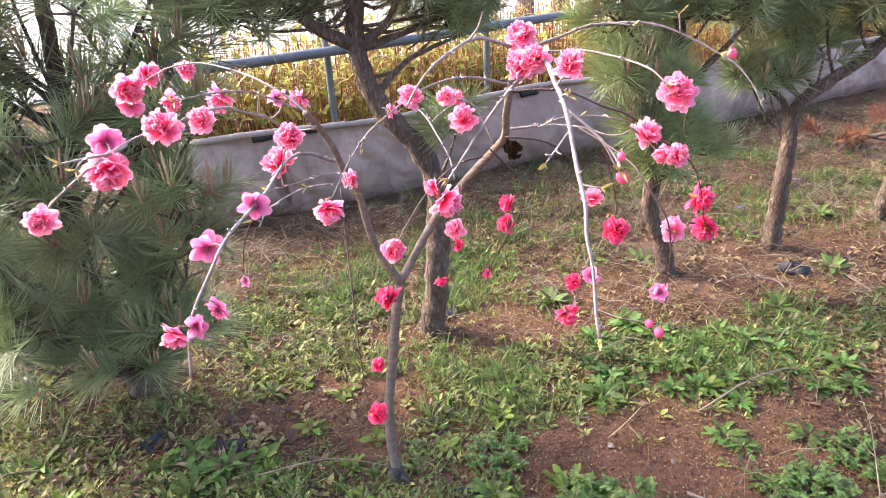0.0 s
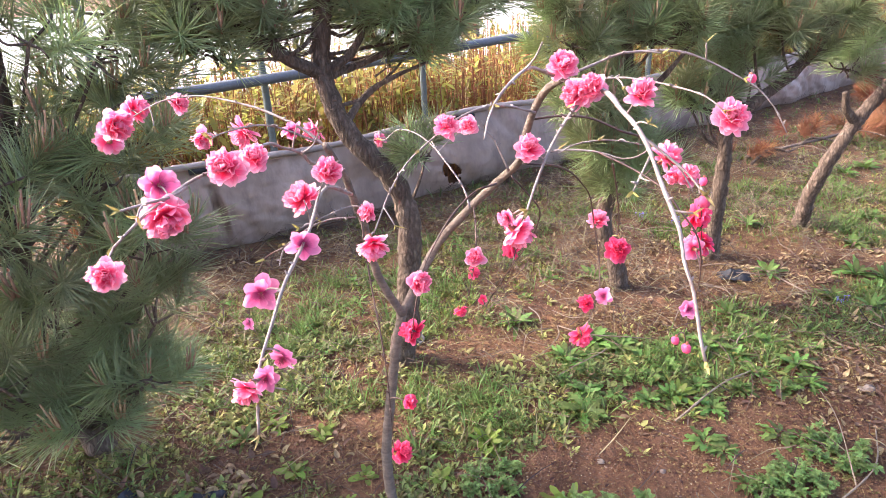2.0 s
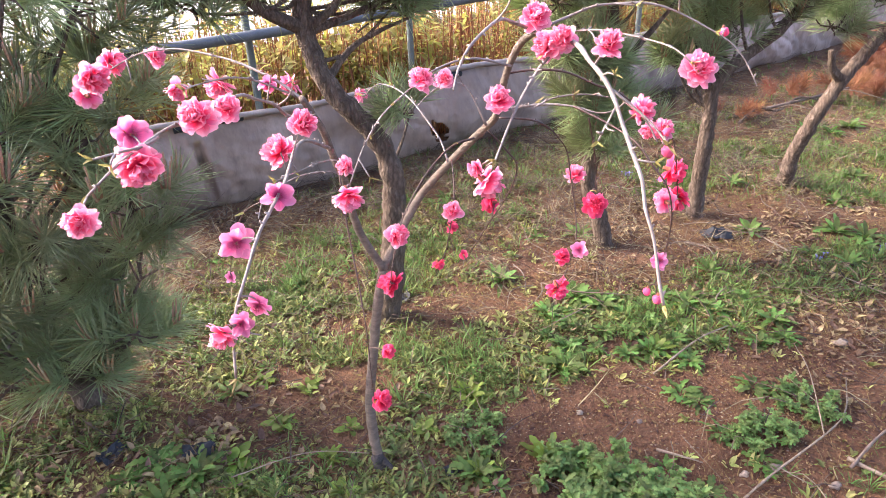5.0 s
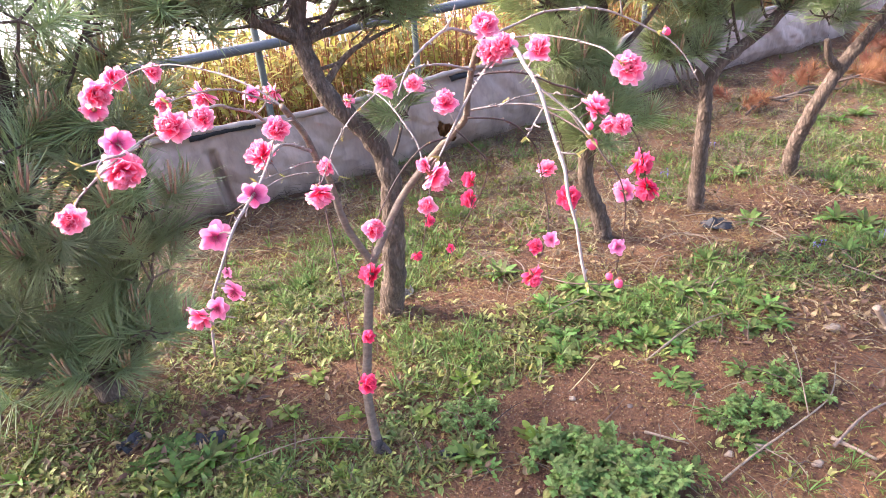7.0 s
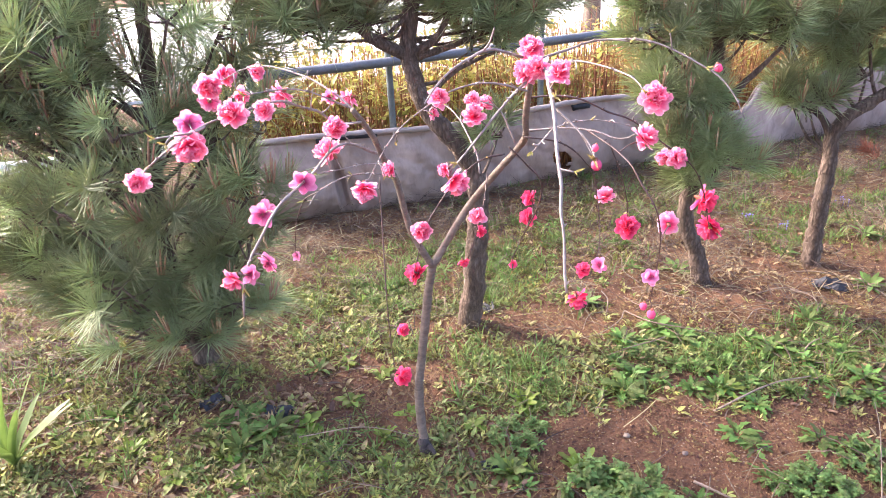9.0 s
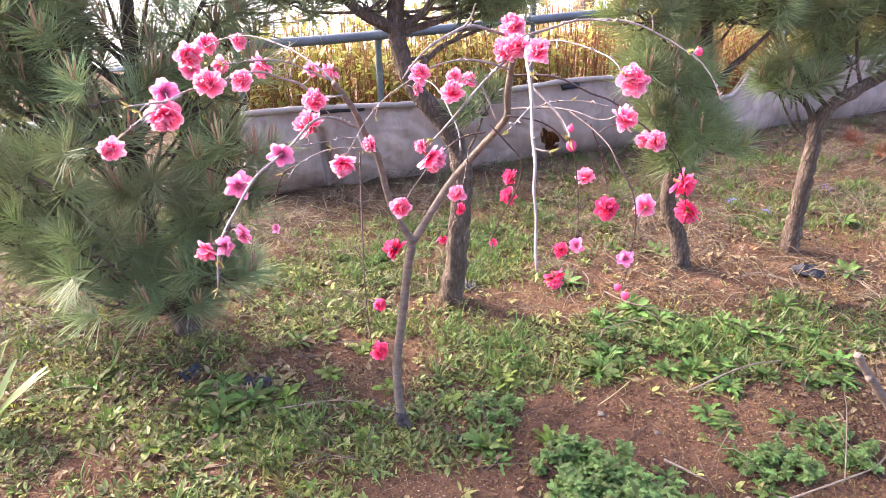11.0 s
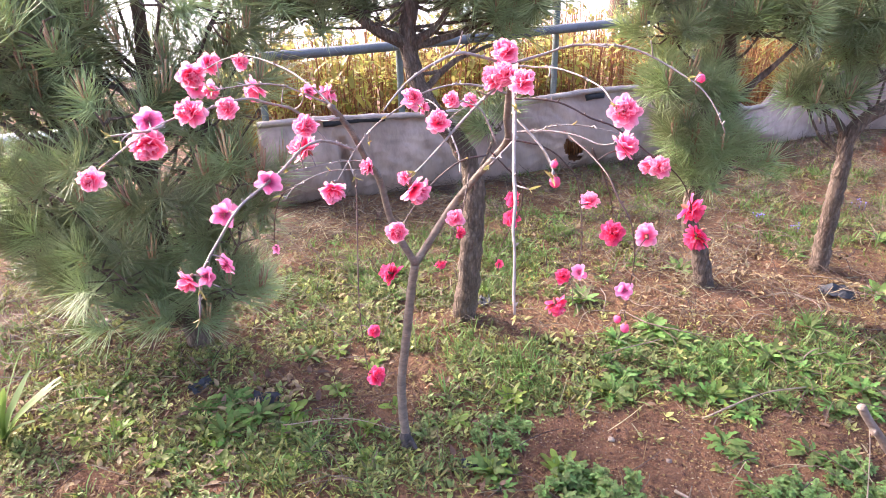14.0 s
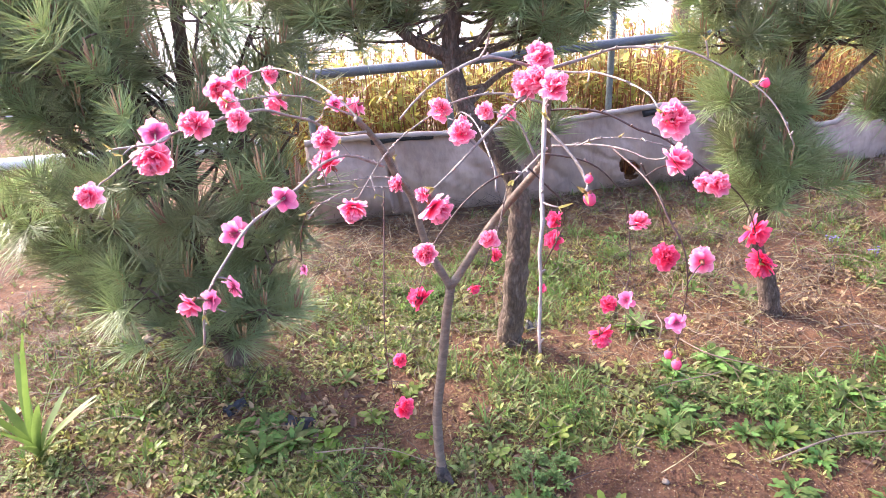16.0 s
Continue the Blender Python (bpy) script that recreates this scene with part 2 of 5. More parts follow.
def part(name, data, parent, label="", m=None):
    ob = new(name, data)
    ob.parent = parent
    if m is not None:
        ob.matrix_local = m
    return tagged(ob, label)


def thing(name, label, category, data=None, m=None, group="", kind=""):
    ob = new(name, data)
    if m is not None:
        ob.matrix_world = m
    return tagged(ob, label, category, group, kind)


def curve_points(points, step):
    """A smooth way through the points (Catmull-Rom), with a point about every step metres."""
    p = [np.array(q, float) for q in points]
    p = [2 * p[0] - p[1]] + p + [2 * p[-1] - p[-2]]
    out = []
    for a, b, c, d in zip(p, p[1:], p[2:], p[3:]):
        k = max(2, int(np.linalg.norm(c - b) / step))
        for t in np.arange(k) / k:
            out.append(0.5 * (2 * b + (c - a) * t + (2 * a - 5 * b + 4 * c - d) * t**2 + (3 * b - a - 3 * c + d) * t**3))
    out.append(p[-2])
    return np.array(out)


def tube(b, points, r0, r1, sides=8, step=0.02, rough=0.0, flare=0.0, cap=True):
    """A tapered, slightly knobbly tube along the points."""
    c = curve_points(points, step)
    n = len(c)
    tan = np.gradient(c, axis=0)
    tan /= np.linalg.norm(tan, axis=1)[:, None] + 1e-9
    side = np.cross(tan[0], (0.3, 0.8, 0.52))
    k = np.linspace(0, 1, n)
    rad = r0 + (r1 - r0) * k + flare * np.exp(-k * n * 0.35)
    ang = np.arange(sides) * 2 * np.pi / sides
    verts = []
    for i in range(n):
        side = side - tan[i] * (side @ tan[i])
        side /= np.linalg.norm(side)
        up = np.cross(tan[i], side)
        for a in ang:
            d = math.cos(a) * side + math.sin(a) * up
            r = rad[i]
            if rough:
                q = c[i] + d * 0.02
                r *= 1 + rough * noise.noise(Vector(q) * 22) + 0.6 * rough * noise.noise(Vector(q) * 60)
            verts.append(c[i] + d * r)
    faces = [(i * sides + j, i * sides + (j + 1) % sides, (i + 1) * sides + (j + 1) % sides, (i + 1) * sides + j) for i in range(n - 1) for j in range(sides)]
    if cap:
        faces += [tuple(range(sides))[::-1], tuple((n - 1) * sides + j for j in range(sides))]
    b.add(verts, faces)
    return c


def ribbons(b, base, heading, length, width, pitch, curl, segs=3, fold=0.25, tip=0.05, belly=0.5, twist=None):
    """Many leaves or blades at once: each a folded strip that starts at pitch and bends by curl."""
    base, n = np.asarray(base, float), len(base)
    heading, length, width, pitch, curl = (np.broadcast_to(np.asarray(v, float), n) for v in (heading, length, width, pitch, curl))
    out = np.stack([np.cos(heading), np.sin(heading), np.zeros(n)], 1)
    across = np.stack([-np.sin(heading), np.cos(heading), np.zeros(n)], 1)
    pos, rows = base.copy(), []
    for s in range(segs + 1):
        k = s / segs
        a = pitch - curl * k
        d = out * np.cos(a)[:, None] + np.array([0, 0, 1.0]) * np.sin(a)[:, None]
        up = -out * np.sin(a)[:, None] + np.array([0, 0, 1.0]) * np.cos(a)[:, None]
        w = (tip + (1 - tip) * np.sin(np.pi * min(1, (k * (1 - belly * 0.25) + 0.12)) ** (0.6 + belly * 0.4))) if s < segs else tip
        ww = (width * w / 2)[:, None]
        rows += [pos - across * ww + up * ww * fold, pos.copy(), pos + across * ww + up * ww * fold]
        pos = pos + d * (length / segs)[:, None]
    v = np.stack(rows, 1).reshape(-1, 3)
    per = 3 * (segs + 1)
    quads = []
    for s in range(segs):
        for j in range(2):
            quads.append((3 * s + j, 3 * s + j + 1, 3 * s + 4 + j, 3 * s + 3 + j))
    q = (np.array(quads)[None] + (np.arange(n) * per)[:, None, None]).reshape(-1, 4)
    b.add(v, q.tolist())


def toothed_leaf(b, base, heading, length, width, pitch, curl, teeth=4, depth=0.45, segs=12, roll=0.0):
    """One leaf with lobes along its margin."""
    base = np.array(base, float)
    out, across, z = np.array([math.cos(heading), math.sin(heading), 0]), np.array([-math.sin(heading), math.cos(heading), 0]), np.array([0, 0, 1.0])
    pos, verts = base.copy(), []
    for s in range(segs + 1):
        k = s / segs
        a = pitch - curl * k
        d, up = out * math.cos(a) + z * math.sin(a), -out * math.sin(a) + z * math.cos(a)
        w = width / 2 * (0.12 + math.sin(math.pi * min(1.0, k * 0.93 + 0.03)) ** 0.8)
        w *= 1 - depth * (0.5 + 0.5 * math.cos(2 * math.pi * teeth * k))
        rise = 0.25 + 0.25 * math.sin(7 * k + base[0] * 90)
        verts += [pos - across * w + up * w * (rise + roll), pos, pos + across * w + up * w * (rise - roll)]
        pos = pos + d * length / segs
    b.add(verts, [(3 * s + j, 3 * s + j + 1, 3 * s + 4 + j, 3 * s + 3 + j) for s in range(segs) for j in range(2)])


def ball(b, centre, r, rings=5, segs=8, squash=(1, 1, 1), wobble=0.0, seed=0.0):
    verts = []
    for i in range(rings + 1):
        t = math.pi * i / rings
        for j in range(segs):
            a = 2 * math.pi * j / segs
            d = Vector((math.sin(t) * math.cos(a), math.sin(t) * math.sin(a), math.cos(t)))
            k = r * (1 + wobble * noise.noise(d * 1.7 + Vector((seed, seed * 0.7, 3.1))))
            verts.append([centre[x] + d[x] * k * squash[x] for x in range(3)])
    b.add(verts, [(i * segs + j, (i + 1) * segs + j, (i + 1) * segs + (j + 1) % segs, i * segs + (j + 1) % segs) for i in range(rings) for j in range(segs)])


def box(b, x0, x1, y0, y1, z0, z1, bevel=0.004):
    bm = bmesh.new()
    bmesh.ops.create_cube(bm, size=1)
    for v in bm.verts:
        v.co = Vector(((x0 + x1) / 2 + v.co.x * (x1 - x0), (y0 + y1) / 2 + v.co.y * (y1 - y0), (z0 + z1) / 2 + v.co.z * (z1 - z0)))
    bmesh.ops.bevel(bm, geom=bm.edges, offset=bevel, segments=2, affect="EDGES")
    bm.verts.ensure_lookup_table()
    b.add([v.co[:] for v in bm.verts], [[v.index for v in f.verts] for f in bm.faces])
    bm.free()


# ---- ground ----
def height(x, y):
    h = 0.018 * noise.noise(Vector((x * 1.3, y * 1.3, 0.3))) + 0.009 * noise.noise(Vector((x * 5, y * 5, 1.7)))
    near = max(0.0, 1 - (x * x + (y - 2.4) ** 2) / 64)
    return h * near


def build_ground():
    def spread(lo, hi, fine_lo, fine_hi, fine, coarse):
        a = [lo * k for k in (1, 0.6, 0.35, 0.2, 0.12, 0.07)]
        mid = list(np.arange(fine_lo, fine_hi, fine))
        c = [hi * k for k in (0.07, 0.12, 0.2, 0.35, 0.6, 1)]
        return sorted({round(float(v), 4) for v in a + mid + c})
    xs = spread(-300, 300, -3.6, 4.6, 0.035, 1)
    ys = spread(-300, 300, 0.6, 6.4, 0.035, 1)
    xs = [v for v in xs if v <= -4 or -3.6 <= v <= 4.6 or v > 5]
    b = Build()
    verts = []
    for y in ys:
        for x in xs:
            inside = -3.6 < x < 4.5 and 0.7 < y < 6.3
            z = height(x, y)
            if inside:
                z += 0.010 * max(0.0, noise.noise(Vector((x * 26, y * 26, 2.0)))) * (0.4 + 0.6 * noise.noise(Vector((x * 3, y * 3, 8.0))))
                z += 0.006 * noise.noise(Vector((x * 17, y * 17, 4.0))) + 0.004 * noise.noise(Vector((x * 41, y * 41, 9.0)))
            verts.append((x, y, z))
    w = len(xs)
    b.add(verts, [(j * w + i, j * w + i + 1, (j + 1) * w + i + 1, (j + 1) * w + i) for j in range(len(ys) - 1) for i in range(w - 1)])
    return thing("ground", "reddish brown bare garden soil, crumbly and uneven", "ground", b.mesh("ground", SOIL), kind="structure")


build_ground()

# road behind the fence: bright concrete slab
b = Build()
ROAD_DIR = Vector((1, 0.5, 0)).normalized()
ROAD_OUT = Vector((-0.5, 1, 0)).normalized()
ROAD_AT = Vector((0, 8.6, 0))
for k in range(-14, 15):
    bb = [ROAD_AT + ROAD_DIR * (k * 4.0 + u) + ROAD_OUT * v for u, v in ((0.01, 0), (3.99, 0), (3.99, 14), (0.01, 14))]
    b.add([q + Vector((0, 0, z)) for z in (-0.1, 0.035) for q in bb], [(0, 3, 2, 1), (4, 5, 6, 7), (0, 1, 5, 4), (1, 2, 6, 5), (2, 3, 7, 6), (3, 0, 4, 7)])
thing("road", "pale sunlit concrete road beyond the fence", "road", b.mesh("road", CONCRETE, False), kind="structure")


# ---- fence with fabric skirt ----
def fence_at(x, off=0.0, z=0.0):
    """A place on the fence's line; off: metres behind it."""
    o = ROAD_OUT * off
    return Vector((x + o.x, 4.05 + 0.5 * x + o.y, z))


fence = thing("pipe_fence", "blue-grey painted pipe fence with slim posts and two rails", "fence")
fence.matrix_world = pose(0, 4.05, 0)
off = Vector((0, -4.05, 0))
for x in (-1.41, -0.70, 0.18, 1.08, 1.98, 2.88, 3.78, 4.68, 5.58, 6.48):
    b = Build()
    tube(b, [fence_at(x, 0.05, -0.2) + off, fence_at(x, 0.05, 0.5) + off, fence_at(x, 0.05, 1.5) + off], 0.02, 0.02, 10, 0.3)
    post = part("post", b.mesh("post", POST), fence)
for z, r in ((0.875, 0.027), (1.15, 0.018)):
    b = Build()
    pts = [fence_at(x, 0.012, z + 0.012 * math.sin(x * 1.7) + 0.012 * x) + off for x in np.arange(-1.41, 7.3, 0.45)]
    tube(b, pts, r, r, 12, 0.1, 0.02)
    part("rail", b.mesh("rail", PIPE), fence, "thick blue-grey pipe rail" if r > 0.02 else "slim dark pipe rail")


def build_skirt():
    """A sagging woven sheet hung along the foot of the fence, rolled over at the top."""
    xs = np.concatenate([np.arange(-1.46, -1.1, 0.02), np.arange(-1.1, -0.93, 0.006), np.arange(-0.93, 0.14, 0.02), np.arange(0.14, 0.37, 0.005), np.arange(0.37, 7.2, 0.02)])
    prof = 44
    verts = []
    for i, x in enumerate(xs):
        top = 0.45 + 0.012 * math.sin(x * 3.6) + 0.02 * noise.noise(Vector((x * 1.1, 0, 0)))
        top -= 0.05 * math.exp(-((x - 3.5) / 0.9) ** 2) + 0.19 * math.exp(-((x - 1.52) / 0.17) ** 4)
        for j in range(prof + 1):
            k = j / prof
            z = -0.02 + (top + 0.02) * k
            belly = 0.085 * math.sin(math.pi * k ** 0.8) * (0.6 + 0.9 * noise.noise(Vector((x * 1.3, 5, 0))))
            fold = 0.05 * noise.noise(Vector((x * 3.2, k * 1.3, 2))) + 0.028 * abs(noise.noise(Vector((x * 6 + k * 2.5, k * 2.0, 7)))) + 0.007 * noise.noise(Vector((x * 28, k * 14, 3))) + 0.022 * max(0, noise.noise(Vector((x * 9 - k * 3, k * 1.1, 12)))) - 0.085 * math.exp(-((x + 1.02 + 0.03 * k) / 0.024) ** 4) * max(0.0, 1 - ((k - 0.45) / 0.38) ** 2)
            verts.append(fence_at(x, 0.0 - belly - fold - (0.02 + 0.05 * noise.noise(Vector((x * 2.3, 8, 0)))) * (1 - k), z))
        verts.append(fence_at(x, 0.02, top + 0.014))
        verts.append(fence_at(x, 0.045, top + 0.004))
        verts.append(fence_at(x, 0.05, top - 0.05))
    w = prof + 4
    b = Build()
    torn = lambda i, j: ((xs[i] - 0.255 - 0.02 * math.sin(j * 0.21)) / 0.05) ** 2 + ((j / prof * 0.47 - 0.15) / 0.07) ** 2 < 1 + 0.9 * noise.noise(Vector((xs[i] * 30, j * 0.3, 6)))
    b.add(verts, [(i * w + j, (i + 1) * w + j, (i + 1) * w + j + 1, i * w + j + 1) for i in range(len(xs) - 1) for j in range(w - 1) if not torn(i, j)])
    ob = thing("fabric_skirt", "dusty mauve-grey woven sheet hung sagging along the fence foot", "fabric sheet", b.mesh("fabric_skirt", FABRIC))
    mod = ob.modifiers.new("thick", "SOLIDIFY")
    mod.thickness = 0.004
    hem = Build()
    tube(hem, [fence_at(x, -0.014, 0.470 + 0.012 * math.sin(x * 3.6) + 0.02 * noise.noise(Vector((x * 1.1, 0, 0))) - 0.05 * math.exp(-((x - 3.5) / 0.9) ** 2) - 0.19 * math.exp(-((x - 1.52) / 0.17) ** 4)) for x in np.arange(-1.46, 7.2, 0.06)], 0.018, 0.018, 8, 0.05, 0.3)
    part("hem", hem.mesh("hem", HEM), ob, "rolled pale upper hem")
    for x, ln in ((-1.13, 0.36), (0.36, 0.12)):
        c = Build()
        a = fence_at(x, -0.012, 0.455)
        tube(c, [a, a + ROAD_DIR * ln * 0.5 + Vector((0, 0, 0.006)), a + ROAD_DIR * ln], 0.021, 0.019, 8, 0.03, 0.2)
        part("clip", c.mesh("clip", DARK_PLASTIC), ob, "dark plastic clip on the hem")
    return ob


build_skirt()
b = Build()
tube(b, [(-5.6, 3.45, 0.05), (-4.4, 3.93, 0.06), (-3.4, 4.33, 0.06), (-2.5, 4.7, 0.05)], 0.05, 0.05, 8, 0.2, 0.05)
thing("edging_pipe", "weathered whitish pipe lying along the soil", "pipe", b.mesh("edging_pipe", CONCRETE))

# ---- hedge behind the fence ----
rng = np.random.default_rng(5)


def build_hedge():
    n = 2800
    x = rng.uniform(-1.65, 6.8, n)
    off_ = 0.2 + 1.3 * rng.uniform(0, 1, n) ** 1.5
    b = Build()
    tips = []
    for i in range(n):
        a = fence_at(x[i], off_[i], -0.02)
        h = rng.uniform(0.6, 0.92)
        lean = Vector((rng.normal(0, 0.06), rng.normal(0, 0.06), h))
        mid = a + lean * 0.5 + Vector((rng.normal(0, 0.02), rng.normal(0, 0.02), 0))
        tube(b, [a, mid, a + lean], 0.0055, 0.003, 4, 0.3, cap=False)
        tips.append((a, lean))
    thing("hedge_stems", "dense reddish brown upright shrub stems", "hedge", b.mesh("hedge_stems", HEDGE_STEM), kind="stuff")
    base, head, ln = [], [], []
    for a, lean in tips:
        for _ in range(8):
            k = rng.uniform(0.2, 1.03) ** 0.6
            base.append(a + lean * k + Vector(rng.normal(0, 0.02, 3)))
            head.append(rng.uniform(0, 6.28))
            ln.append(rng.uniform(0.03, 0.07) * (1.35 if a.x < 0.3 else 1.0))
    b = Build()
    m = len(base)
    ribbons(b, base, head, ln, np.array(ln) * 0.5, rng.uniform(-0.4, 1.1, m), rng.uniform(0, 0.8, m), 2, 0.3)
    thing("hedge_leaves", "yellow-green and ochre spring leaves on the hedge", "hedge", b.mesh("hedge_leaves", HEDGE_LEAF), kind="stuff")


build_hedge()


# ---- pines ----
def needle_tuft(seed, count=120, length=0.1, material=None, thick=0.00125):
    r = np.random.default_rng(seed)
    b = Build()
    for i in range(count):
        k = r.uniform(0, 1)
        at = np.array([0, 0, 0.085 * k])
        a = r.uniform(0, 2 * np.pi)
        lift = radians(r.uniform(10, 38) + 38 * k * r.uniform(0.5, 1.0))
        d = np.array([math.cos(a) * math.cos(lift), math.sin(a) * math.cos(lift), math.sin(lift)])
        ln = length * r.uniform(0.7, 1.1)
        sag = np.array([0, 0, -0.012 * r.uniform(0, 1)])
        s = np.cross(d, (0.31, 0.52, 0.79))
        s /= np.linalg.norm(s)
        u = np.cross(d, s)
        w = thick
        ring = lambda c, q: [c + w * q * s, c + w * q * (-0.5 * s + 0.87 * u), c + w * q * (-0.5 * s - 0.87 * u)]
        v = ring(at, 0.8) + ring(at + d * ln * 0.5 + sag * 0.3, 1.0) + [at + d * ln + sag]
        b.add(v, [(0, 1, 4, 3), (1, 2, 5, 4), (2, 0, 3, 5), (3, 4, 6), (4, 5, 6), (5, 3, 6)])
    return b.mesh("needle_tuft", material or NEEDLE, False)


TUFTS = [needle_tuft(s, 74, 0.130, thick=0.0016) for s in range(7)]
LONG_TUFTS = [needle_tuft(70 + s, 66, 0.150, thick=0.0015) for s in range(7)]
DEAD_TUFTS = [needle_tuft(50 + s, 110, 0.085, DEAD_NEEDLE) for s in range(2)]
b = Build()
for i, (dx, dy, h) in enumerate(((0, 0, 0.095), (0.008, 0.005, 0.07), (-0.007, 0.006, 0.06), (0.001, -0.009, 0.075))):
    tube(b, [(dx, dy, 0), (dx * 1.5, dy * 1.5, h * 0.6), (dx * 1.9, dy * 1.9, h)], 0.0042, 0.0025, 6, 0.012, 0.3)
CANDLES = b.mesh("candle", CANDLE)


def pine(label, trunk, r0, r1, clumps, seed, limbs=(), brushes=TUFTS):
    """A young pine: trunk, limbs to each clump, and needle tufts round each clump's twigs.
    clumps: (centre, spread, tufts, how far up the trunk its limb leaves)."""
    r = np.random.default_rng(seed)
    root = thing("pine_tree", label, "pine tree", m=pose(*trunk[0]), group="pines in the bed")
    o = np.array(trunk[0])
    b = Build()
    line = tube(b, [np.array(p) - o for p in [np.array(trunk[0]) - (0, 0, 0.05)] + list(trunk[1:])], r0, r1, 14, 0.015, 0.22, r0 * 0.4)
    part("trunk", b.mesh("trunk", PINE_BARK), root, "rough grey-brown fissured bark")
    for pts, a0, a1 in limbs:
        b = Build()
        tube(b, [np.array(p) - o for p in pts], a0, a1 * 0.5, 10, 0.02, 0.22)
        part("limb", b.mesh("limb", PINE_BARK), root)
    for centre, spread, count, leave in clumps:
        count = int(count * 1.5)
        centre = np.array(centre) - o
        b = Build()
        start = line[int(leave * (len(line) - 1))]
        reach = centre - start
        bow = np.array([reach[1], -reach[0], 0]) * r.uniform(-0.18, 0.18)
        third = start + reach * 0.35 + bow + np.array([0, 0, -0.05 * r.uniform(0.2, 1)])
        mid = start + reach * 0.7 + bow * 0.4 + np.array([0, 0, -0.03])
        tube(b, [start, third, mid, centre], 0.0075, 0.004, 7, 0.03, 0.25)
        spots = []
        if np.linalg.norm(reach) > 0.3:
            for k in (0.55, 0.75):
                d = np.array([r.normal(), r.normal(), 0.6])
                d /= np.linalg.norm(d)
                root_at = start + reach * k + bow * (1 - k)
                spots.append((root_at + d * 0.05, d))
                tube(b, [root_at, root_at + d * 0.025, root_at + d * 0.05], 0.004, 0.003, 5, 0.02)
        for i in range(count):
            d = r.normal(0, 1, 3)
            d /= np.linalg.norm(d)
            d[2] = d[2] * 0.7 + 0.15
            tip = centre + d * spread * r.uniform(0.45, 1.0)
            tube(b, [centre, (centre + tip) / 2 + r.normal(0, 0.012, 3), tip], 0.004, 0.003, 5, 0.04)
            spots.append((tip, d))
        part("branch", b.mesh("branch", PINE_BARK), root)
        for i, (tip, d) in enumerate(spots):
            axis = Vector(d + np.array([0, 0, 0.75])).normalized()
            m = Matrix.LocRotScale(Vector(tip), axis.to_track_quat("Z", "Y"), [r.uniform(0.85, 1.15)] * 3)
            part("needle_tuft", brushes[int(r.integers(7))], root, m=m)
            if r.uniform() < 0.4:
                part("candle", CANDLES, root, "reddish brown new shoot", Matrix.LocRotScale(m @ Vector((0, 0, 0.07)), Vector((axis.x * 0.25, axis.y * 0.25, 1)).to_track_quat("Z", "Y"), [r.uniform(0.7, 1.1)] * 3))
    return root


def bushy_crown():
    """Clumps spread through a broad egg-shaped crown, open on one flank."""
    r = np.random.default_rng(8)
    out = []
    low = ((-1.12, 1.80, 0.20), (-1.24, 1.78, 0.24), (-1.30, 1.84, 0.20), (-1.0, 1.72, 0.30), (-1.2, 1.66, 0.28), (-1.28, 1.9, 0.30), (-1.08, 1.76, 0.20), (-1.2, 1.86, 0.22), (-0.98, 1.84, 0.24), (-0.92, 1.9, 0.36),
           (-0.82, 1.78, 0.52), (-0.80, 1.8, 0.72), (-0.86, 1.74, 0.36), (-1.42, 1.7, 0.34), (-1.5, 1.8, 0.45), (-1.6, 1.95, 0.6))
    side = ((-0.80, 1.93, 0.80), (-0.82, 1.92, 0.66), (-0.79, 1.96, 0.92), (-0.88, 1.88, 0.56), (-0.86, 1.8, 0.95), (-0.85, 1.9, 1.24), (-0.78, 1.96, 1.36), (-0.97, 1.84, 1.30), (-0.80, 1.95, 1.11), (-0.96, 2.05, 1.16), (-1.0, 1.68, 0.75), (-1.1, 1.66, 1.0), (-1.2, 1.62, 0.5), (-1.3, 1.7, 1.22))
    flank = ((-1.75, 1.85, 0.55), (-1.88, 1.9, 0.65), (-1.7, 1.75, 0.4), (-1.62, 1.7, 0.58), (-1.95, 1.85, 0.5), (-1.55, 1.65, 0.68), (-1.8, 1.7, 0.62), (-1.62, 1.95, 0.75),
             (-1.6, 1.9, 1.12), (-1.75, 1.95, 1.2), (-1.5, 1.85, 1.25), (-1.9, 2.0, 1.3), (-1.65, 1.8, 1.35), (-1.45, 1.75, 1.1), (-1.8, 1.85, 1.1), (-1.35, 1.85, 1.4), (-1.2, 1.85, 1.4), (-1.95, 1.9, 1.18),
             (-1.85, 1.95, 0.35), (-2.05, 1.9, 0.42), (-1.7, 2.0, 0.3), (-2.1, 2.0, 0.6), (-1.55, 1.9, 0.32))
    low = tuple((x, y, z + 0.02) for x, y, z in low)
    flank = tuple((x, y + 0.1, z) for x, y, z in flank)
    for c in low + side + flank:
        out.append((np.array(c), 0.12, 2.7, max(0.13, (c[2] - 0.36) / 1.45)))
    for k in range(21):
        c = np.array([r.uniform(-2.05, -1.22), r.uniform(1.72, 2.05), r.uniform(0.95, 1.55)])
        out.append((c, 0.13, 2.7, (c[2] - 0.40) / 1.45))
    while len(out) < 83:
        d = r.uniform(-1, 1, 3)
        q = np.linalg.norm(d)
        if q > 1 or q < 0.6:
            continue
        c = np.array([-1.30, 1.88, 0.82]) + d * (0.52, 0.34, 0.58)
        if (c[0] < -1.45 and 0.72 < c[2] < 0.98) or any(np.linalg.norm(c - k[0]) < 0.11 for k in out):
            continue
        out.append((c, 0.14, 2.7, min(0.95, max(0.12, (c[2] - 0.32) / 1.45))))
    return out


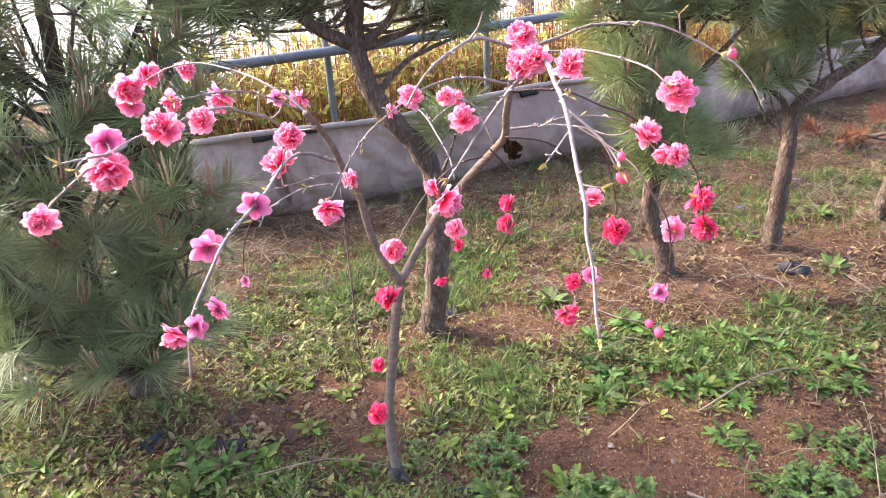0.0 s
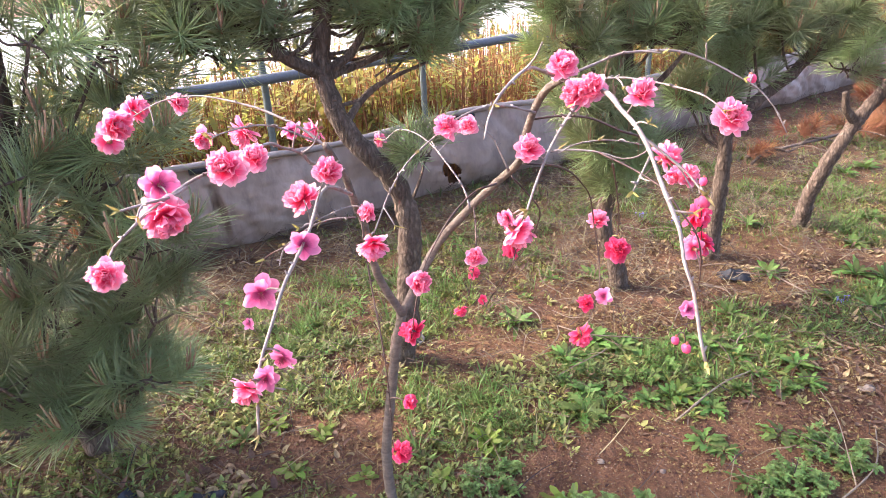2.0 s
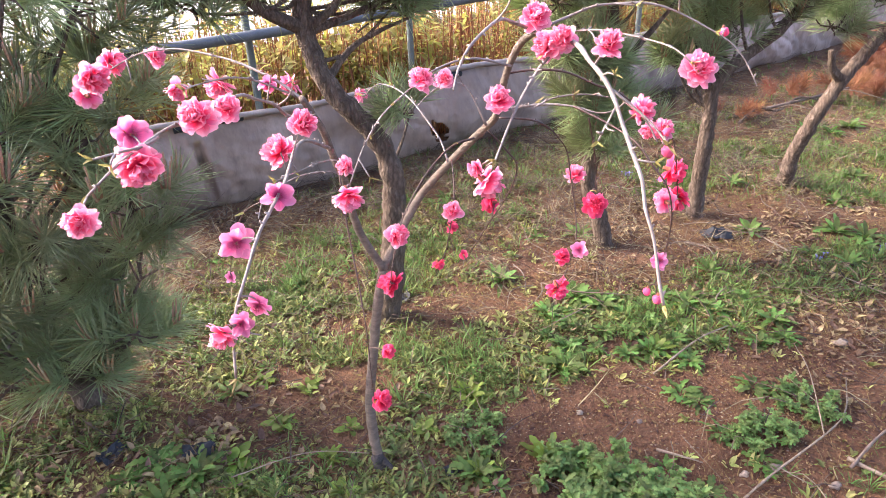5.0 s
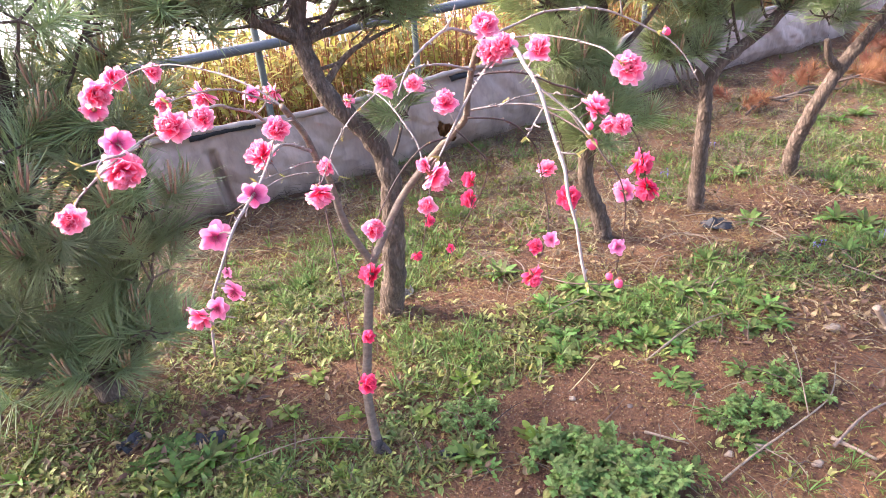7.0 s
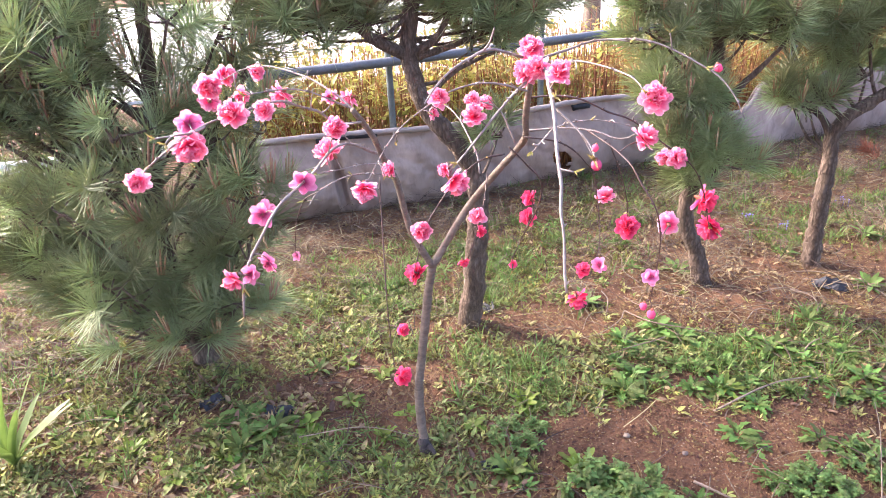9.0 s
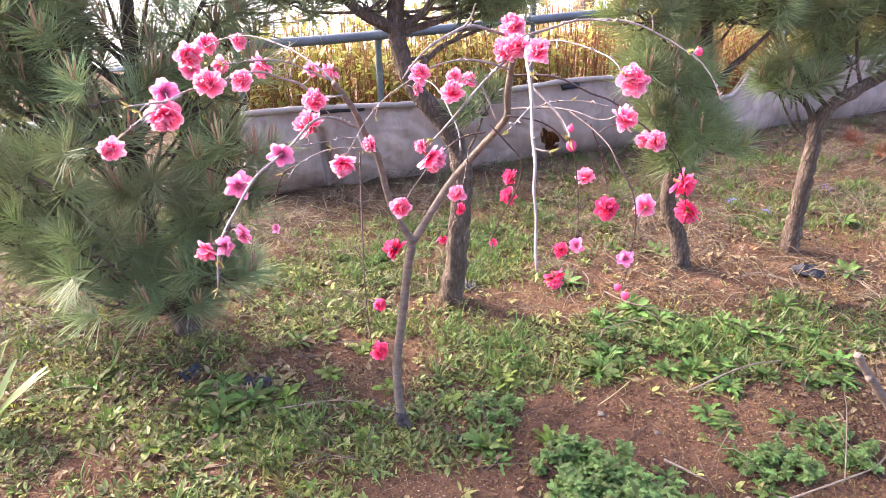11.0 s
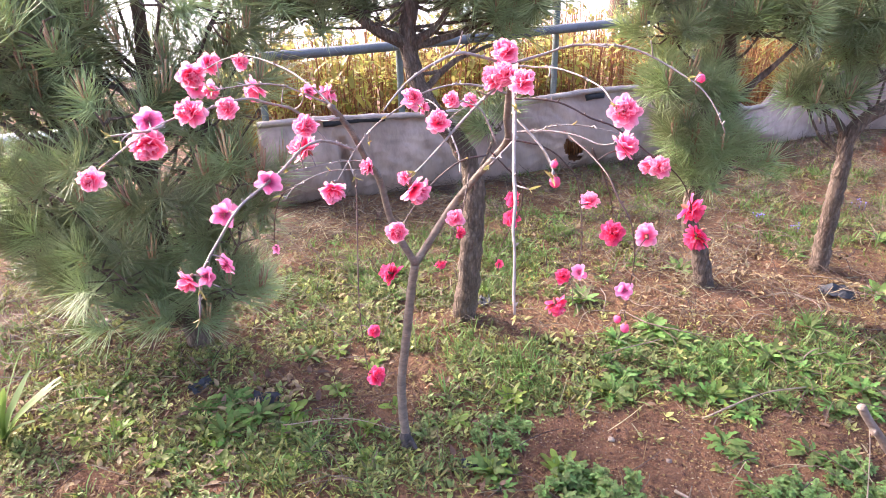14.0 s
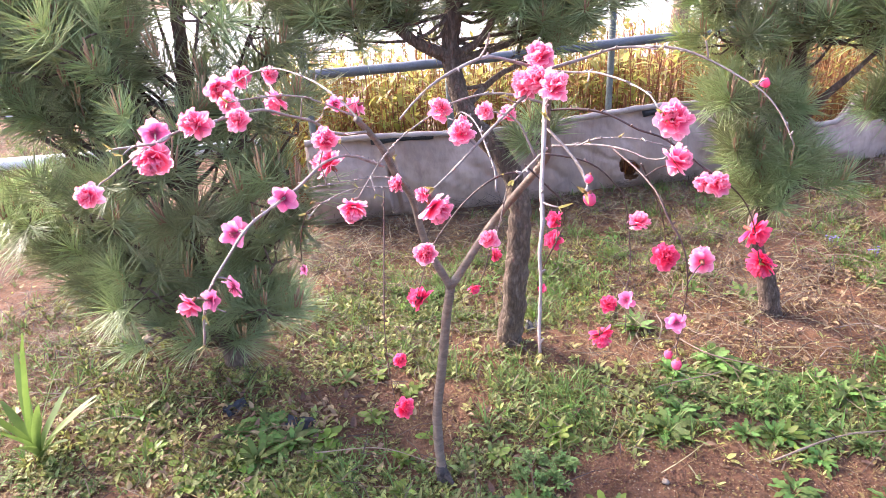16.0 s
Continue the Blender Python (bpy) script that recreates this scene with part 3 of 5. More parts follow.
pine("bushy young pine with dense long green needles down to the ground",
     [(-1.12, 1.915, 0.0), (-1.16, 1.91, 0.1), (-1.21, 1.905, 0.24), (-1.22, 1.91, 0.5), (-1.18, 1.92, 0.8), (-1.12, 1.92, 1.1), (-1.08, 1.92, 1.45)], 0.042, 0.018,
     bushy_crown(), 11, brushes=LONG_TUFTS)

pine("young pine with a crooked bare trunk and a spreading crown",
     [(-0.14, 2.29, 0.0), (-0.115, 2.26, 0.1), (-0.095, 2.22, 0.25), (-0.08, 2.2, 0.45), (-0.072, 2.19, 0.62), (-0.105, 2.19, 0.75), (-0.16, 2.19, 0.83), (-0.235, 2.2, 0.92), (-0.285, 2.22, 1.02), (-0.312, 2.25, 1.13), (-0.30, 2.26, 1.26), (-0.26, 2.26, 1.5)], 0.050, 0.024,
     [((-0.60, 2.12, 1.35), 0.13, 8, 0.9), ((-0.66, 2.1, 1.26), 0.11, 7, 0.85), ((-0.60, 2.12, 1.20), 0.09, 5, 0.85), ((-0.47, 2.2, 1.34), 0.12, 7, 0.9),
      ((-0.36, 2.3, 1.36), 0.12, 8, 0.95), ((-0.42, 2.25, 1.19), 0.09, 5, 0.85), ((-0.15, 2.35, 1.28), 0.13, 8, 0.85), ((-0.06, 2.35, 1.28), 0.13, 8, 0.85),
      ((0.04, 2.35, 1.22), 0.12, 8, 0.8), ((0.12, 2.36, 1.26), 0.12, 7, 0.8), ((-0.03, 2.36, 1.15), 0.1, 6, 0.7), ((0.0, 2.25, 0.82), 0.06, 4, 0.45), ((0.2, 2.4, 1.3), 0.12, 6, 0.9), ((-0.25, 2.3, 1.5), 0.15, 8, 0.98)], 23,
     [([(-0.312, 2.25, 1.12), (-0.40, 2.17, 1.18), (-0.49, 2.15, 1.26), (-0.575, 2.15, 1.33), (-0.64, 2.15, 1.42)], 0.024, 0.012),
      ([(-0.305, 2.25, 1.12), (-0.22, 2.29, 1.17), (-0.178, 2.3, 1.24), (-0.205, 2.3, 1.31), (-0.22, 2.3, 1.42)], 0.018, 0.010),
      ([(-0.30, 2.25, 1.11), (-0.187, 2.33, 1.133), (-0.035, 2.35, 1.18), (0.10, 2.35, 1.23)], 0.016, 0.008),
      ([(-0.262, 2.21, 0.955), (-0.177, 2.29, 1.04), (-0.08, 2.3, 1.09), (0.033, 2.3, 1.13)], 0.015, 0.008)])

pine("young pine with low bushy green boughs hiding its trunk",
     [(0.91, 2.69, 0.0), (0.86, 2.67, 0.16), (0.79, 2.64, 0.33), (0.79, 2.63, 0.5), (0.84, 2.62, 0.69), (0.86, 2.63, 0.84), (0.83, 2.65, 1.1), (0.8, 2.65, 1.4)], 0.040, 0.016,
     [((0.61, 2.6, 1.10), 0.13, 9, 0.7), ((0.74, 2.6, 1.14), 0.13, 9, 0.75), ((0.60, 2.6, 0.92), 0.11, 8, 0.6), ((0.72, 2.55, 0.90), 0.11, 8, 0.55),
      ((0.78, 2.52, 0.67), 0.10, 9, 0.4), ((0.71, 2.58, 0.72), 0.09, 6, 0.45), ((0.87, 2.52, 0.62), 0.09, 8, 0.4), ((0.92, 2.6, 1.10), 0.12, 8, 0.75),
      ((0.82, 2.62, 1.27), 0.13, 8, 0.9), ((0.60, 2.6, 1.22), 0.13, 8, 0.85), ((0.79, 2.54, 0.53), 0.07, 6, 0.35), ((1.05, 2.62, 1.15), 0.12, 8, 0.8), ((0.75, 2.8, 0.95), 0.14, 7, 0.6)], 37,
     [([(0.858, 2.62, 0.80), (0.92, 2.62, 0.9), (1.0, 2.62, 0.99), (1.09, 2.62, 1.10)], 0.018, 0.010)])

pine("slender leaning pine with a forked trunk and tufted boughs",
     [(1.45, 2.91, 0.0), (1.425, 2.88, 0.2), (1.41, 2.85, 0.39), (1.405, 2.84, 0.54), (1.40, 2.84, 0.66), (1.46, 2.84, 0.75), (1.53, 2.84, 0.80), (1.66, 2.84, 0.9), (1.76, 2.84, 1.02), (1.86, 2.84, 1.2)], 0.040, 0.018,
     [((1.19, 2.82, 0.82), 0.09, 7, 0.45), ((1.27, 2.82, 0.79), 0.07, 5, 0.45), ((1.48, 2.84, 0.90), 0.09, 6, 0.6), ((1.33, 2.9, 1.10), 0.13, 9, 0.6), ((1.15, 2.9, 1.08), 0.13, 9, 0.55),
      ((1.44, 2.86, 1.17), 0.13, 9, 0.65), ((1.22, 2.86, 1.2), 0.13, 9, 0.6), ((1.07, 2.84, 1.13), 0.1, 6, 0.55), ((1.58, 2.84, 1.08), 0.12, 8, 0.75), ((1.70, 2.84, 0.96), 0.10, 6, 0.8), ((1.75, 2.84, 1.12), 0.13, 8, 0.9)], 41,
     [([(1.397, 2.84, 0.64), (1.34, 2.84, 0.73), (1.27, 2.83, 0.78), (1.2, 2.82, 0.80)], 0.020, 0.010)])

pine("leaning young pine with a bare slanting trunk",
     [(2.10, 3.20, 0.0), (2.06, 3.12, 0.18), (2.06, 3.06, 0.34), (2.09, 3.02, 0.49), (2.16, 3.0, 0.65), (2.22, 2.98, 0.75), (2.30, 2.97, 0.88), (2.4, 2.96, 1.05), (2.45, 2.96, 1.3)], 0.040, 0.02,
     [((2.30, 2.95, 1.15), 0.14, 8, 0.9), ((2.5, 2.95, 1.1), 0.14, 7, 0.9), ((2.1, 2.98, 1.1), 0.12, 6, 0.85), ((2.42, 2.96, 1.35), 0.15, 7, 0.99), ((1.99, 2.96, 0.88), 0.09, 5, 0.7), ((2.2, 2.98, 0.98), 0.1, 5, 0.85)], 47,
     [([(2.13, 3.0, 0.62), (2.06, 2.98, 0.69), (2.03, 2.97, 0.77)], 0.022, 0.028)])

# trunks of street trees at the far side of the road
for x, y in ((0.92, 10.8), (1.48, 11.0)):
    t = thing("street_tree", "brown bark trunk of a street tree beside the road", "tree", m=pose(x, y, 0), group="street trees")
    b = Build()
    tube(b, [(0, 0, -0.1), (0.02, 0, 0.8), (0, 0.03, 1.8), (0.03, 0, 3.0)], 0.13, 0.09, 12, 0.1, 0.15, 0.05)
    part("trunk", b.mesh("trunk", PINE_BARK), t)


# ---- peach sapling ----
peach = thing("peach_tree", "young weeping peach sapling with arching twigs and double pink blossom", "peach tree", m=pose(-0.19, 1.485, 0.0))
PO = Vector((-0.19, 1.485, 0.0))


def petal_mesh(name, length, width, cup, ruffle, seed, material, notch=0.0, fringe=0.03):
    """One petal lying along +y from its claw, cupped upwards, with a ruffled margin."""
    r = random.Random(seed)
    nu, nv = 8, 7
    ph, ph2 = r.uniform(0, 6), r.uniform(0, 6)
    verts, uvs = [], []
    for j in range(nv + 1):
        v = j / nv
        for i in range(nu + 1):
            u = i / nu * 2 - 1
            w = width / 2 * (0.14 + 0.86 * math.sin(math.pi * min(1, v * 0.70 + 0.02)) ** 0.8)
            end = 1 - 0.30 * u * u - notch * max(0, 0.35 - abs(u)) * 0.6 + fringe * math.sin(9 * u + ph)
            y = length * v * (1 - (1 - end) * v)
            wave = ruffle * v * v * (math.sin(3.3 * u + ph) + 0.6 * math.sin(6.5 * u + ph2))
            z = cup * length * (v * v * 0.9 + 0.35 * u * u * v) + wave * length
            verts.append((u * w, y, z))
            uvs.append((i / nu, v * 0.8 + 0.2 * abs(u) * v))
    faces = [(j * (nu + 1) + i, j * (nu + 1) + i + 1, (j + 1) * (nu + 1) + i + 1, (j + 1) * (nu + 1) + i) for j in range(nv) for i in range(nu)]
    me = bpy.data.meshes.new(name)
    me.from_pydata(verts, [], faces)
    lay = me.uv_layers.new(name="UVMap")
    for lp in me.loops:
        lay.data[lp.index].uv = uvs[lp.vertex_index]
    me.polygons.foreach_set("use_smooth", [True] * len(me.polygons))
    me.materials.append(material)
    return me


# sizes for a blossom one metre across; scaled to each one
def petal_set(outside, inside):
    """Outer, inner and innermost petals of a double blossom."""
    return ([petal_mesh("petal", 0.50, 0.42, 0.10, 0.055, s, outside, 0.25) for s in range(6)],
            [petal_mesh("petal", 0.46, 0.29, 0.20, 0.13, 20 + s, inside, 0.35, 0.05) for s in range(6)],
            [petal_mesh("petal", 0.37, 0.19, 0.20, 0.18, 40 + s, inside, 0.35, 0.06) for s in range(5)])


PINK_SET, RED_SET = petal_set(PETAL, PETAL_IN), petal_set(PETAL_RED, PETAL_RED)
MAUVE = [petal_mesh("petal", 0.50, 0.42, 0.05, 0.06, 60 + s, PETAL_MAUVE, 0.1, 0.015) for s in range(4)]
b = Build()
tube(b, [(0, 0, -0.26), (0, 0, -0.12), (0, 0, -0.05), (0, 0, 0.01)], 0.05, 0.1, 8, 0.03)
for k in range(5):
    a = k * 1.2566
    ribbons(b, [(math.cos(a) * 0.06, math.sin(a) * 0.06, -0.02)], a, 0.16, 0.1, 0.5, 0.9, 3)
CALYX_MESH = b.mesh("calyx", CALYX)
b = Build()
rs = random.Random(3)
for k in range(16):
    a, t = rs.uniform(0, 6.28), rs.uniform(0.05, 0.6)
    tip = (math.cos(a) * math.sin(t) * 0.22, math.sin(a) * math.sin(t) * 0.22, 0.22 * math.cos(t))
    tube(b, [(0, 0, 0), [c * 0.5 for c in tip], tip], 0.006, 0.005, 4, 0.1)
    ball(b, tip, 0.016, 3, 5)
STAMENS = b.mesh("flower_eye", STAMEN)
DARK_STAMENS = b.mesh("flower_eye", DARK_STAMEN)
b = Build()
ball(b, (0, 0, 0.32), 0.46, 8, 12, (0.95, 0.95, 1.02), 0.2)
BUD_BODY = b.mesh("bud_body", BUD_PINK)


def blossom(at, size, facing, seed, mauve=False, red=False):
    """A double blossom: calyx, rings of single petals, stamens."""
    r = random.Random(seed)
    m = Matrix.LocRotScale(Vector(at) - PO, Vector(facing).to_track_quat("Z", "Y"), (size, size, size)) @ pose(0, 0, 0, 0, 0, r.uniform(0, 360))
    head = part("blossom", CALYX_MESH, peach, "mauve-pink open blossom with a dark eye" if mauve else "ruffled double crimson blossom" if red else "ruffled double pink blossom", m)
    outer, inner, core = RED_SET if red else PINK_SET
    rings = [(MAUVE, 6, 0.04, 4), (MAUVE, 3, 0.04, 26)] if mauve else [(outer, 7, 0.0, -14), (outer, 8, 0.04, 10), (inner, 10, 0.06, 30), (inner, 10, 0.06, 50), (core, 9, 0.07, 72)]
    for k, (kinds, n, lift, tilt) in enumerate(rings):
        for i in range(n):
            a = 360 / n * (i + 0.5 * (k % 2)) + r.uniform(-12, 12)
            q = pose(0, 0, 0, 0, 0, a) @ pose(0, 0.03, lift * 0.4 * (k + 1), tilt + r.gauss(0, 13), r.gauss(0, 13), 0)
            q = q @ Matrix.Diagonal((r.uniform(0.8, 1.15), r.uniform(0.78, 1.1), 1, 1))
            part("petal", kinds[r.randrange(len(kinds))], head, m=q)
    part("flower_eye", DARK_STAMENS if mauve else STAMENS, head, "dark crimson stamens" if mauve else "reddish stamens with yellow tips", m=pose(0, 0, 0.05))
    return head


def flower_bud(at, size, facing):
    m = Matrix.LocRotScale(Vector(at) - PO, Vector(facing).to_track_quat("Z", "Y"), (size, size, size))
    bud = part("flower_bud", BUD_BODY, peach, "closed round pink bud", m)
    part("calyx", CALYX_MESH, bud, m=Matrix.Diagonal((2.2, 2.2, 1.2, 1)))


LEAF_TUFTS = []
for s in range(3):
    b = Build()
    rr = np.random.default_rng(90 + s)
    for k in range(3):
        ribbons(b, [(0, 0, 0)], rr.uniform(0, 6.28), rr.uniform(0.010, 0.022), 0.0045, rr.uniform(0.7, 1.3), rr.uniform(-0.2, 0.5), 4, 0.5)
    LEAF_TUFTS.append(b.mesh("leaf_sprout", SPROUT))
blooms = [0]


def grow(name, points, r0, r1, flowers):
    """A branch through the points, radii in millimetres; flowers: x, y, z, width, kind (0 bud, 1 pink, 2 mauve)."""
    r = random.Random(len(points) * 7 + int(points[0][0] * 1000))
    b = Build()
    big = name == "trunk" or name == "limb"
    spurs = []
    thin = 1.0 if big else 0.8
    hanging = r0 < 2.9 and points[-1][2] < points[0][2] - 0.15
    line = tube(b, [Vector(p) - PO for p in points], thin * r0 / 1000, thin * r1 / 1000, 12 if big else 8, 0.012, 0.14 if big else 0.32, 0.006 if name == "trunk" else 0)
    for x, y, z, size, kind in flowers:
        f = Vector((x, y, z)) - PO
        d = np.linalg.norm(line - np.array(f), axis=1)
        q = Vector(line[int(np.argmin(d))])
        out = f - q
        facing = Vector((r.gauss(0, 0.55), -0.5, 0.15 + r.gauss(0, 0.5))) + out * 16
        if kind == 2:
            facing = Vector((r.gauss(0, 0.35), -0.8, 0.2 + r.gauss(0, 0.3)))
        facing.normalize()
        foot = f - facing * size * 0.24
        if (foot - q).length > 0.006:
            tube(b, [q, (q + foot) / 2 + Vector((0, 0, 0.004)), foot], 0.0014, 0.0012, 6, 0.008)
        blooms[0] += 1
        if kind:
            blossom(Vector((x, y, z)) - facing * size * 0.1, size, facing, blooms[0], kind == 2, hanging and z < 0.909)
        else:
            flower_bud((x, y, z), size, Vector((r.uniform(-0.3, 0.3), -0.2, -0.9)))
    if not big:
        for k in range(int(len(line) / 3)):
            i = r.randrange(2, len(line) - 1)
            d = Vector((r.uniform(-1, 1), r.uniform(-1, 1), r.uniform(-0.3, 1))).normalized()
            p = Vector(line[i])
            tube(b, [p, p + d * 0.004, p + d * 0.0075], 0.0023, 0.001, 6, 0.003)
        for k in range(0 if hanging else max(1, len(line) // 14)):
            i = r.randrange(3, len(line) - 2)
            p, t = Vector(line[i]), Vector(line[i + 1] - line[i - 1]).normalized()
            d = (t * r.uniform(0.3, 0.9) + Vector((r.gauss(0, 0.6), r.gauss(0, 0.4), r.uniform(-0.3, 0.7)))).normalized()
            ln = r.uniform(0.018, 0.05)
            tip = p + d * ln + Vector((0, 0, r.uniform(-0.006, 0.008)))
            tube(b, [p, p + d * ln * 0.5 + Vector((r.gauss(0, 0.002), 0, r.gauss(0, 0.002))), tip], 0.0016, 0.0010, 6, 0.006, 0.35)
            spurs.append((tip, d))
    label = {"trunk": "smooth grey-brown young trunk", "limb": "grey-brown limb"}.get(name, "thin dark hanging twig" if hanging else "thin grey arching twig")
    part(name, b.mesh(name, PEACH_BARK if big else (YOUNG_TWIG if hanging else TWIG_BARK)), peach, label)
    if not big:
        for i in {len(line) - 1} if r.random() < 0.6 else {r.randrange(3, len(line))}:
            axis = Vector(line[i] - line[i - 1]).normalized() + Vector((0, 0, 0.3))
            part("leaf_sprout", LEAF_TUFTS[r.randrange(3)], peach, "small unfolding yellow-green leaves", Matrix.LocRotScale(Vector(line[i]), axis.to_track_quat("Z", "Y"), (1, 1, 1)))
    for tip, d in spurs:
        if r.random() < 0.45:
            part("leaf_sprout", LEAF_TUFTS[r.randrange(3)], peach, "small unfolding yellow-green leaves", Matrix.LocRotScale(tip, (d + Vector((0, 0, 0.2))).to_track_quat("Z", "Y"), [r.uniform(0.7, 1.2)] * 3))


grow("trunk", [(-0.190, 1.485, -0.030), (-0.205, 1.500, 0.200), (-0.180, 1.500, 0.405), (-0.157, 1.487, 0.562), (-0.135, 1.470, 0.678)], 14.9, 12.2,
     [])
grow("limb", [(-0.135, 1.470, 0.678), (-0.184, 1.446, 0.804), (-0.202, 1.416, 0.938), (-0.214, 1.363, 1.005), (-0.227, 1.325, 1.079), (-0.244, 1.292, 1.130), (-0.254, 1.257, 1.165)], 10.0, 6.2,
     [])
grow("limb", [(-0.135, 1.470, 0.678), (-0.044, 1.515, 0.824), (0.033, 1.469, 0.937), (0.093, 1.410, 1.022), (0.119, 1.352, 1.076), (0.120, 1.310, 1.132), (0.128, 1.263, 1.203), (0.134, 1.201, 1.252), (0.137, 1.122, 1.284)], 10.6, 6.2,
     [])
b = Build()
tube(b, [(0.0, 0.0, -0.04), (-0.002, 0.002, 0.01), (-0.006, 0.005, 0.035), (-0.008, 0.007, 0.06)], 0.030, 0.016, 12, 0.008, 0.5)
tube(b, [(0.006, -0.004, 0.03), (0.024, -0.012, 0.022), (0.034, -0.016, 0.004)], 0.011, 0.006, 8, 0.008, 0.4)
part("root_collar", b.mesh("root_collar", ROOT_BARK), peach, "swollen dark root collar")
grow("branch", [(-0.395, 0.872, 1.232), (-0.415, 0.860, 1.225), (-0.438, 0.840, 1.226), (-0.458, 0.820, 1.227)], 2.4, 1.6,
     [])
grow("branch", [(-0.218, 1.291, 1.056), (-0.249, 1.206, 1.103), (-0.262, 1.116, 1.120), (-0.273, 1.019, 1.105), (-0.287, 0.943, 1.095), (-0.300, 0.890, 1.084), (-0.318, 0.839, 1.047), (-0.334, 0.801, 1.009), (-0.339, 0.785, 0.974), (-0.343, 0.776, 0.928)], 4.4, 2.2,
     [(-0.335, 0.897, 1.066, 0.051, 2), (-0.346, 0.767, 1.004, 0.041, 1), (-0.326, 0.792, 1.001, 0.036, 2), (-0.309, 0.828, 1.003, 0.041, 2), (-0.28, 0.974, 1.099, 0.05, 2), (-0.241, 1.081, 1.173, 0.052, 1)])
grow("branch", [(-0.256, 1.272, 1.160), (-0.285, 1.290, 1.182), (-0.320, 1.310, 1.200), (-0.383, 1.350, 1.221), (-0.472, 1.400, 1.235), (-0.519, 1.420, 1.234), (-0.574, 1.440, 1.224), (-0.634, 1.440, 1.197), (-0.664, 1.420, 1.179)], 3.3, 1.4,
     [(-0.315, 1.296, 1.183, 0.043, 2), (-0.276, 1.316, 1.178, 0.048, 1), (-0.735, 1.555, 1.123, 0.066, 1), (-0.66, 1.418, 1.189, 0.072, 1), (-0.637, 1.476, 1.206, 0.061, 1), (-0.546, 1.46, 1.214, 0.045, 1)])
grow("branch", [(-0.258, 1.300, 1.153), (-0.283, 1.260, 1.179), (-0.328, 1.215, 1.214), (-0.355, 1.162, 1.232), (-0.388, 1.103, 1.239), (-0.399, 1.047, 1.245)], 2.8, 1.3,
     [(-0.416, 1.07, 1.239, 0.036, 1), (-0.376, 1.169, 1.219, 0.054, 1)])
grow("branch", [(-0.243, 1.276, 1.133), (-0.272, 1.195, 1.152), (-0.286, 1.127, 1.193), (-0.302, 1.063, 1.220), (-0.313, 1.008, 1.242), (-0.332, 0.956, 1.246), (-0.357, 0.913, 1.243), (-0.387, 0.883, 1.238), (-0.414, 0.862, 1.226), (-0.434, 0.852, 1.215), (-0.455, 0.837, 1.200), (-0.475, 0.817, 1.183)], 3.9, 2.0,
     [(-0.345, 0.868, 1.255, 0.051, 1), (-0.325, 0.952, 1.24, 0.042, 1), (-0.423, 0.858, 1.201, 0.062, 1), (-0.429, 0.881, 1.235, 0.049, 2), (-0.467, 0.76, 1.176, 0.04, 1)])
grow("branch", [(-0.215, 1.331, 0.993), (-0.259, 1.309, 1.002), (-0.301, 1.279, 1.001), (-0.346, 1.232, 0.985), (-0.354, 1.185, 0.970)], 2.2, 1.1,
     [])
grow("branch", [(-0.220, 1.300, 1.029), (-0.241, 1.241, 1.046), (-0.278, 1.176, 1.055), (-0.300, 1.107, 1.070)], 2.2, 1.1,
     [(-0.3, 1.2, 1.09, 0.07, 1), (-0.191, 1.293, 1.018, 0.042, 1)])
grow("branch", [(0.137, 1.122, 1.284), (0.094, 1.078, 1.306), (0.062, 1.034, 1.320), (0.028, 0.991, 1.311), (0.001, 0.953, 1.297), (-0.017, 0.918, 1.280), (-0.029, 0.882, 1.263)], 3.9, 1.7,
     [(0.132, 1.104, 1.309, 0.05, 1)])
grow("branch", [(0.125, 1.241, 1.203), (0.071, 1.219, 1.223), (0.027, 1.194, 1.230), (-0.015, 1.170, 1.224), (-0.046, 1.151, 1.212), (-0.082, 1.134, 1.190), (-0.117, 1.116, 1.165), (-0.148, 1.090, 1.128), (-0.178, 1.052, 1.076)], 2.9, 1.4,
     [(-0.182, 1.032, 1.063, 0.055, 1), (-0.048, 1.149, 1.213, 0.047, 1)])
grow("branch", [(0.097, 1.340, 1.064), (0.085, 1.340, 1.094), (0.063, 1.341, 1.139), (0.034, 1.330, 1.159), (0.009, 1.313, 1.170)], 3.3, 1.7,
     [(0.007, 1.269, 1.181, 0.038, 1)])
grow("branch", [(0.072, 1.341, 1.038), (0.023, 1.311, 1.035), (-0.028, 1.276, 1.003), (-0.072, 1.241, 0.952), (-0.099, 1.214, 0.908), (-0.115, 1.188, 0.855), (-0.127, 1.164, 0.802)], 2.8, 1.3,
     [(-0.104, 1.185, 0.91, 0.055, 1), (-0.125, 1.187, 0.805, 0.057, 1)])
grow("branch", [(0.154, 1.019, 1.289), (0.115, 0.994, 1.261), (0.077, 0.956, 1.225), (0.046, 0.909, 1.194), (0.021, 0.859, 1.173)], 3.3, 1.8,
     [(0.126, 1.008, 1.286, 0.051, 1), (0.042, 0.942, 1.229, 0.044, 1), (0.014, 0.883, 1.133, 0.055, 1), (-0.002, 0.88, 1.156, 0.027, 1)])
grow("branch", [(0.015, 1.328, 0.996), (0.007, 1.362, 1.028), (-0.019, 1.407, 1.066), (-0.045, 1.454, 1.094), (-0.076, 1.502, 1.110), (-0.111, 1.549, 1.108), (-0.137, 1.588, 1.079), (-0.148, 1.680, 1.050)], 2.8, 1.3,
     [(0.023, 1.438, 1.134, 0.043, 1), (-0.153, 1.73, 1.039, 0.041, 1)])
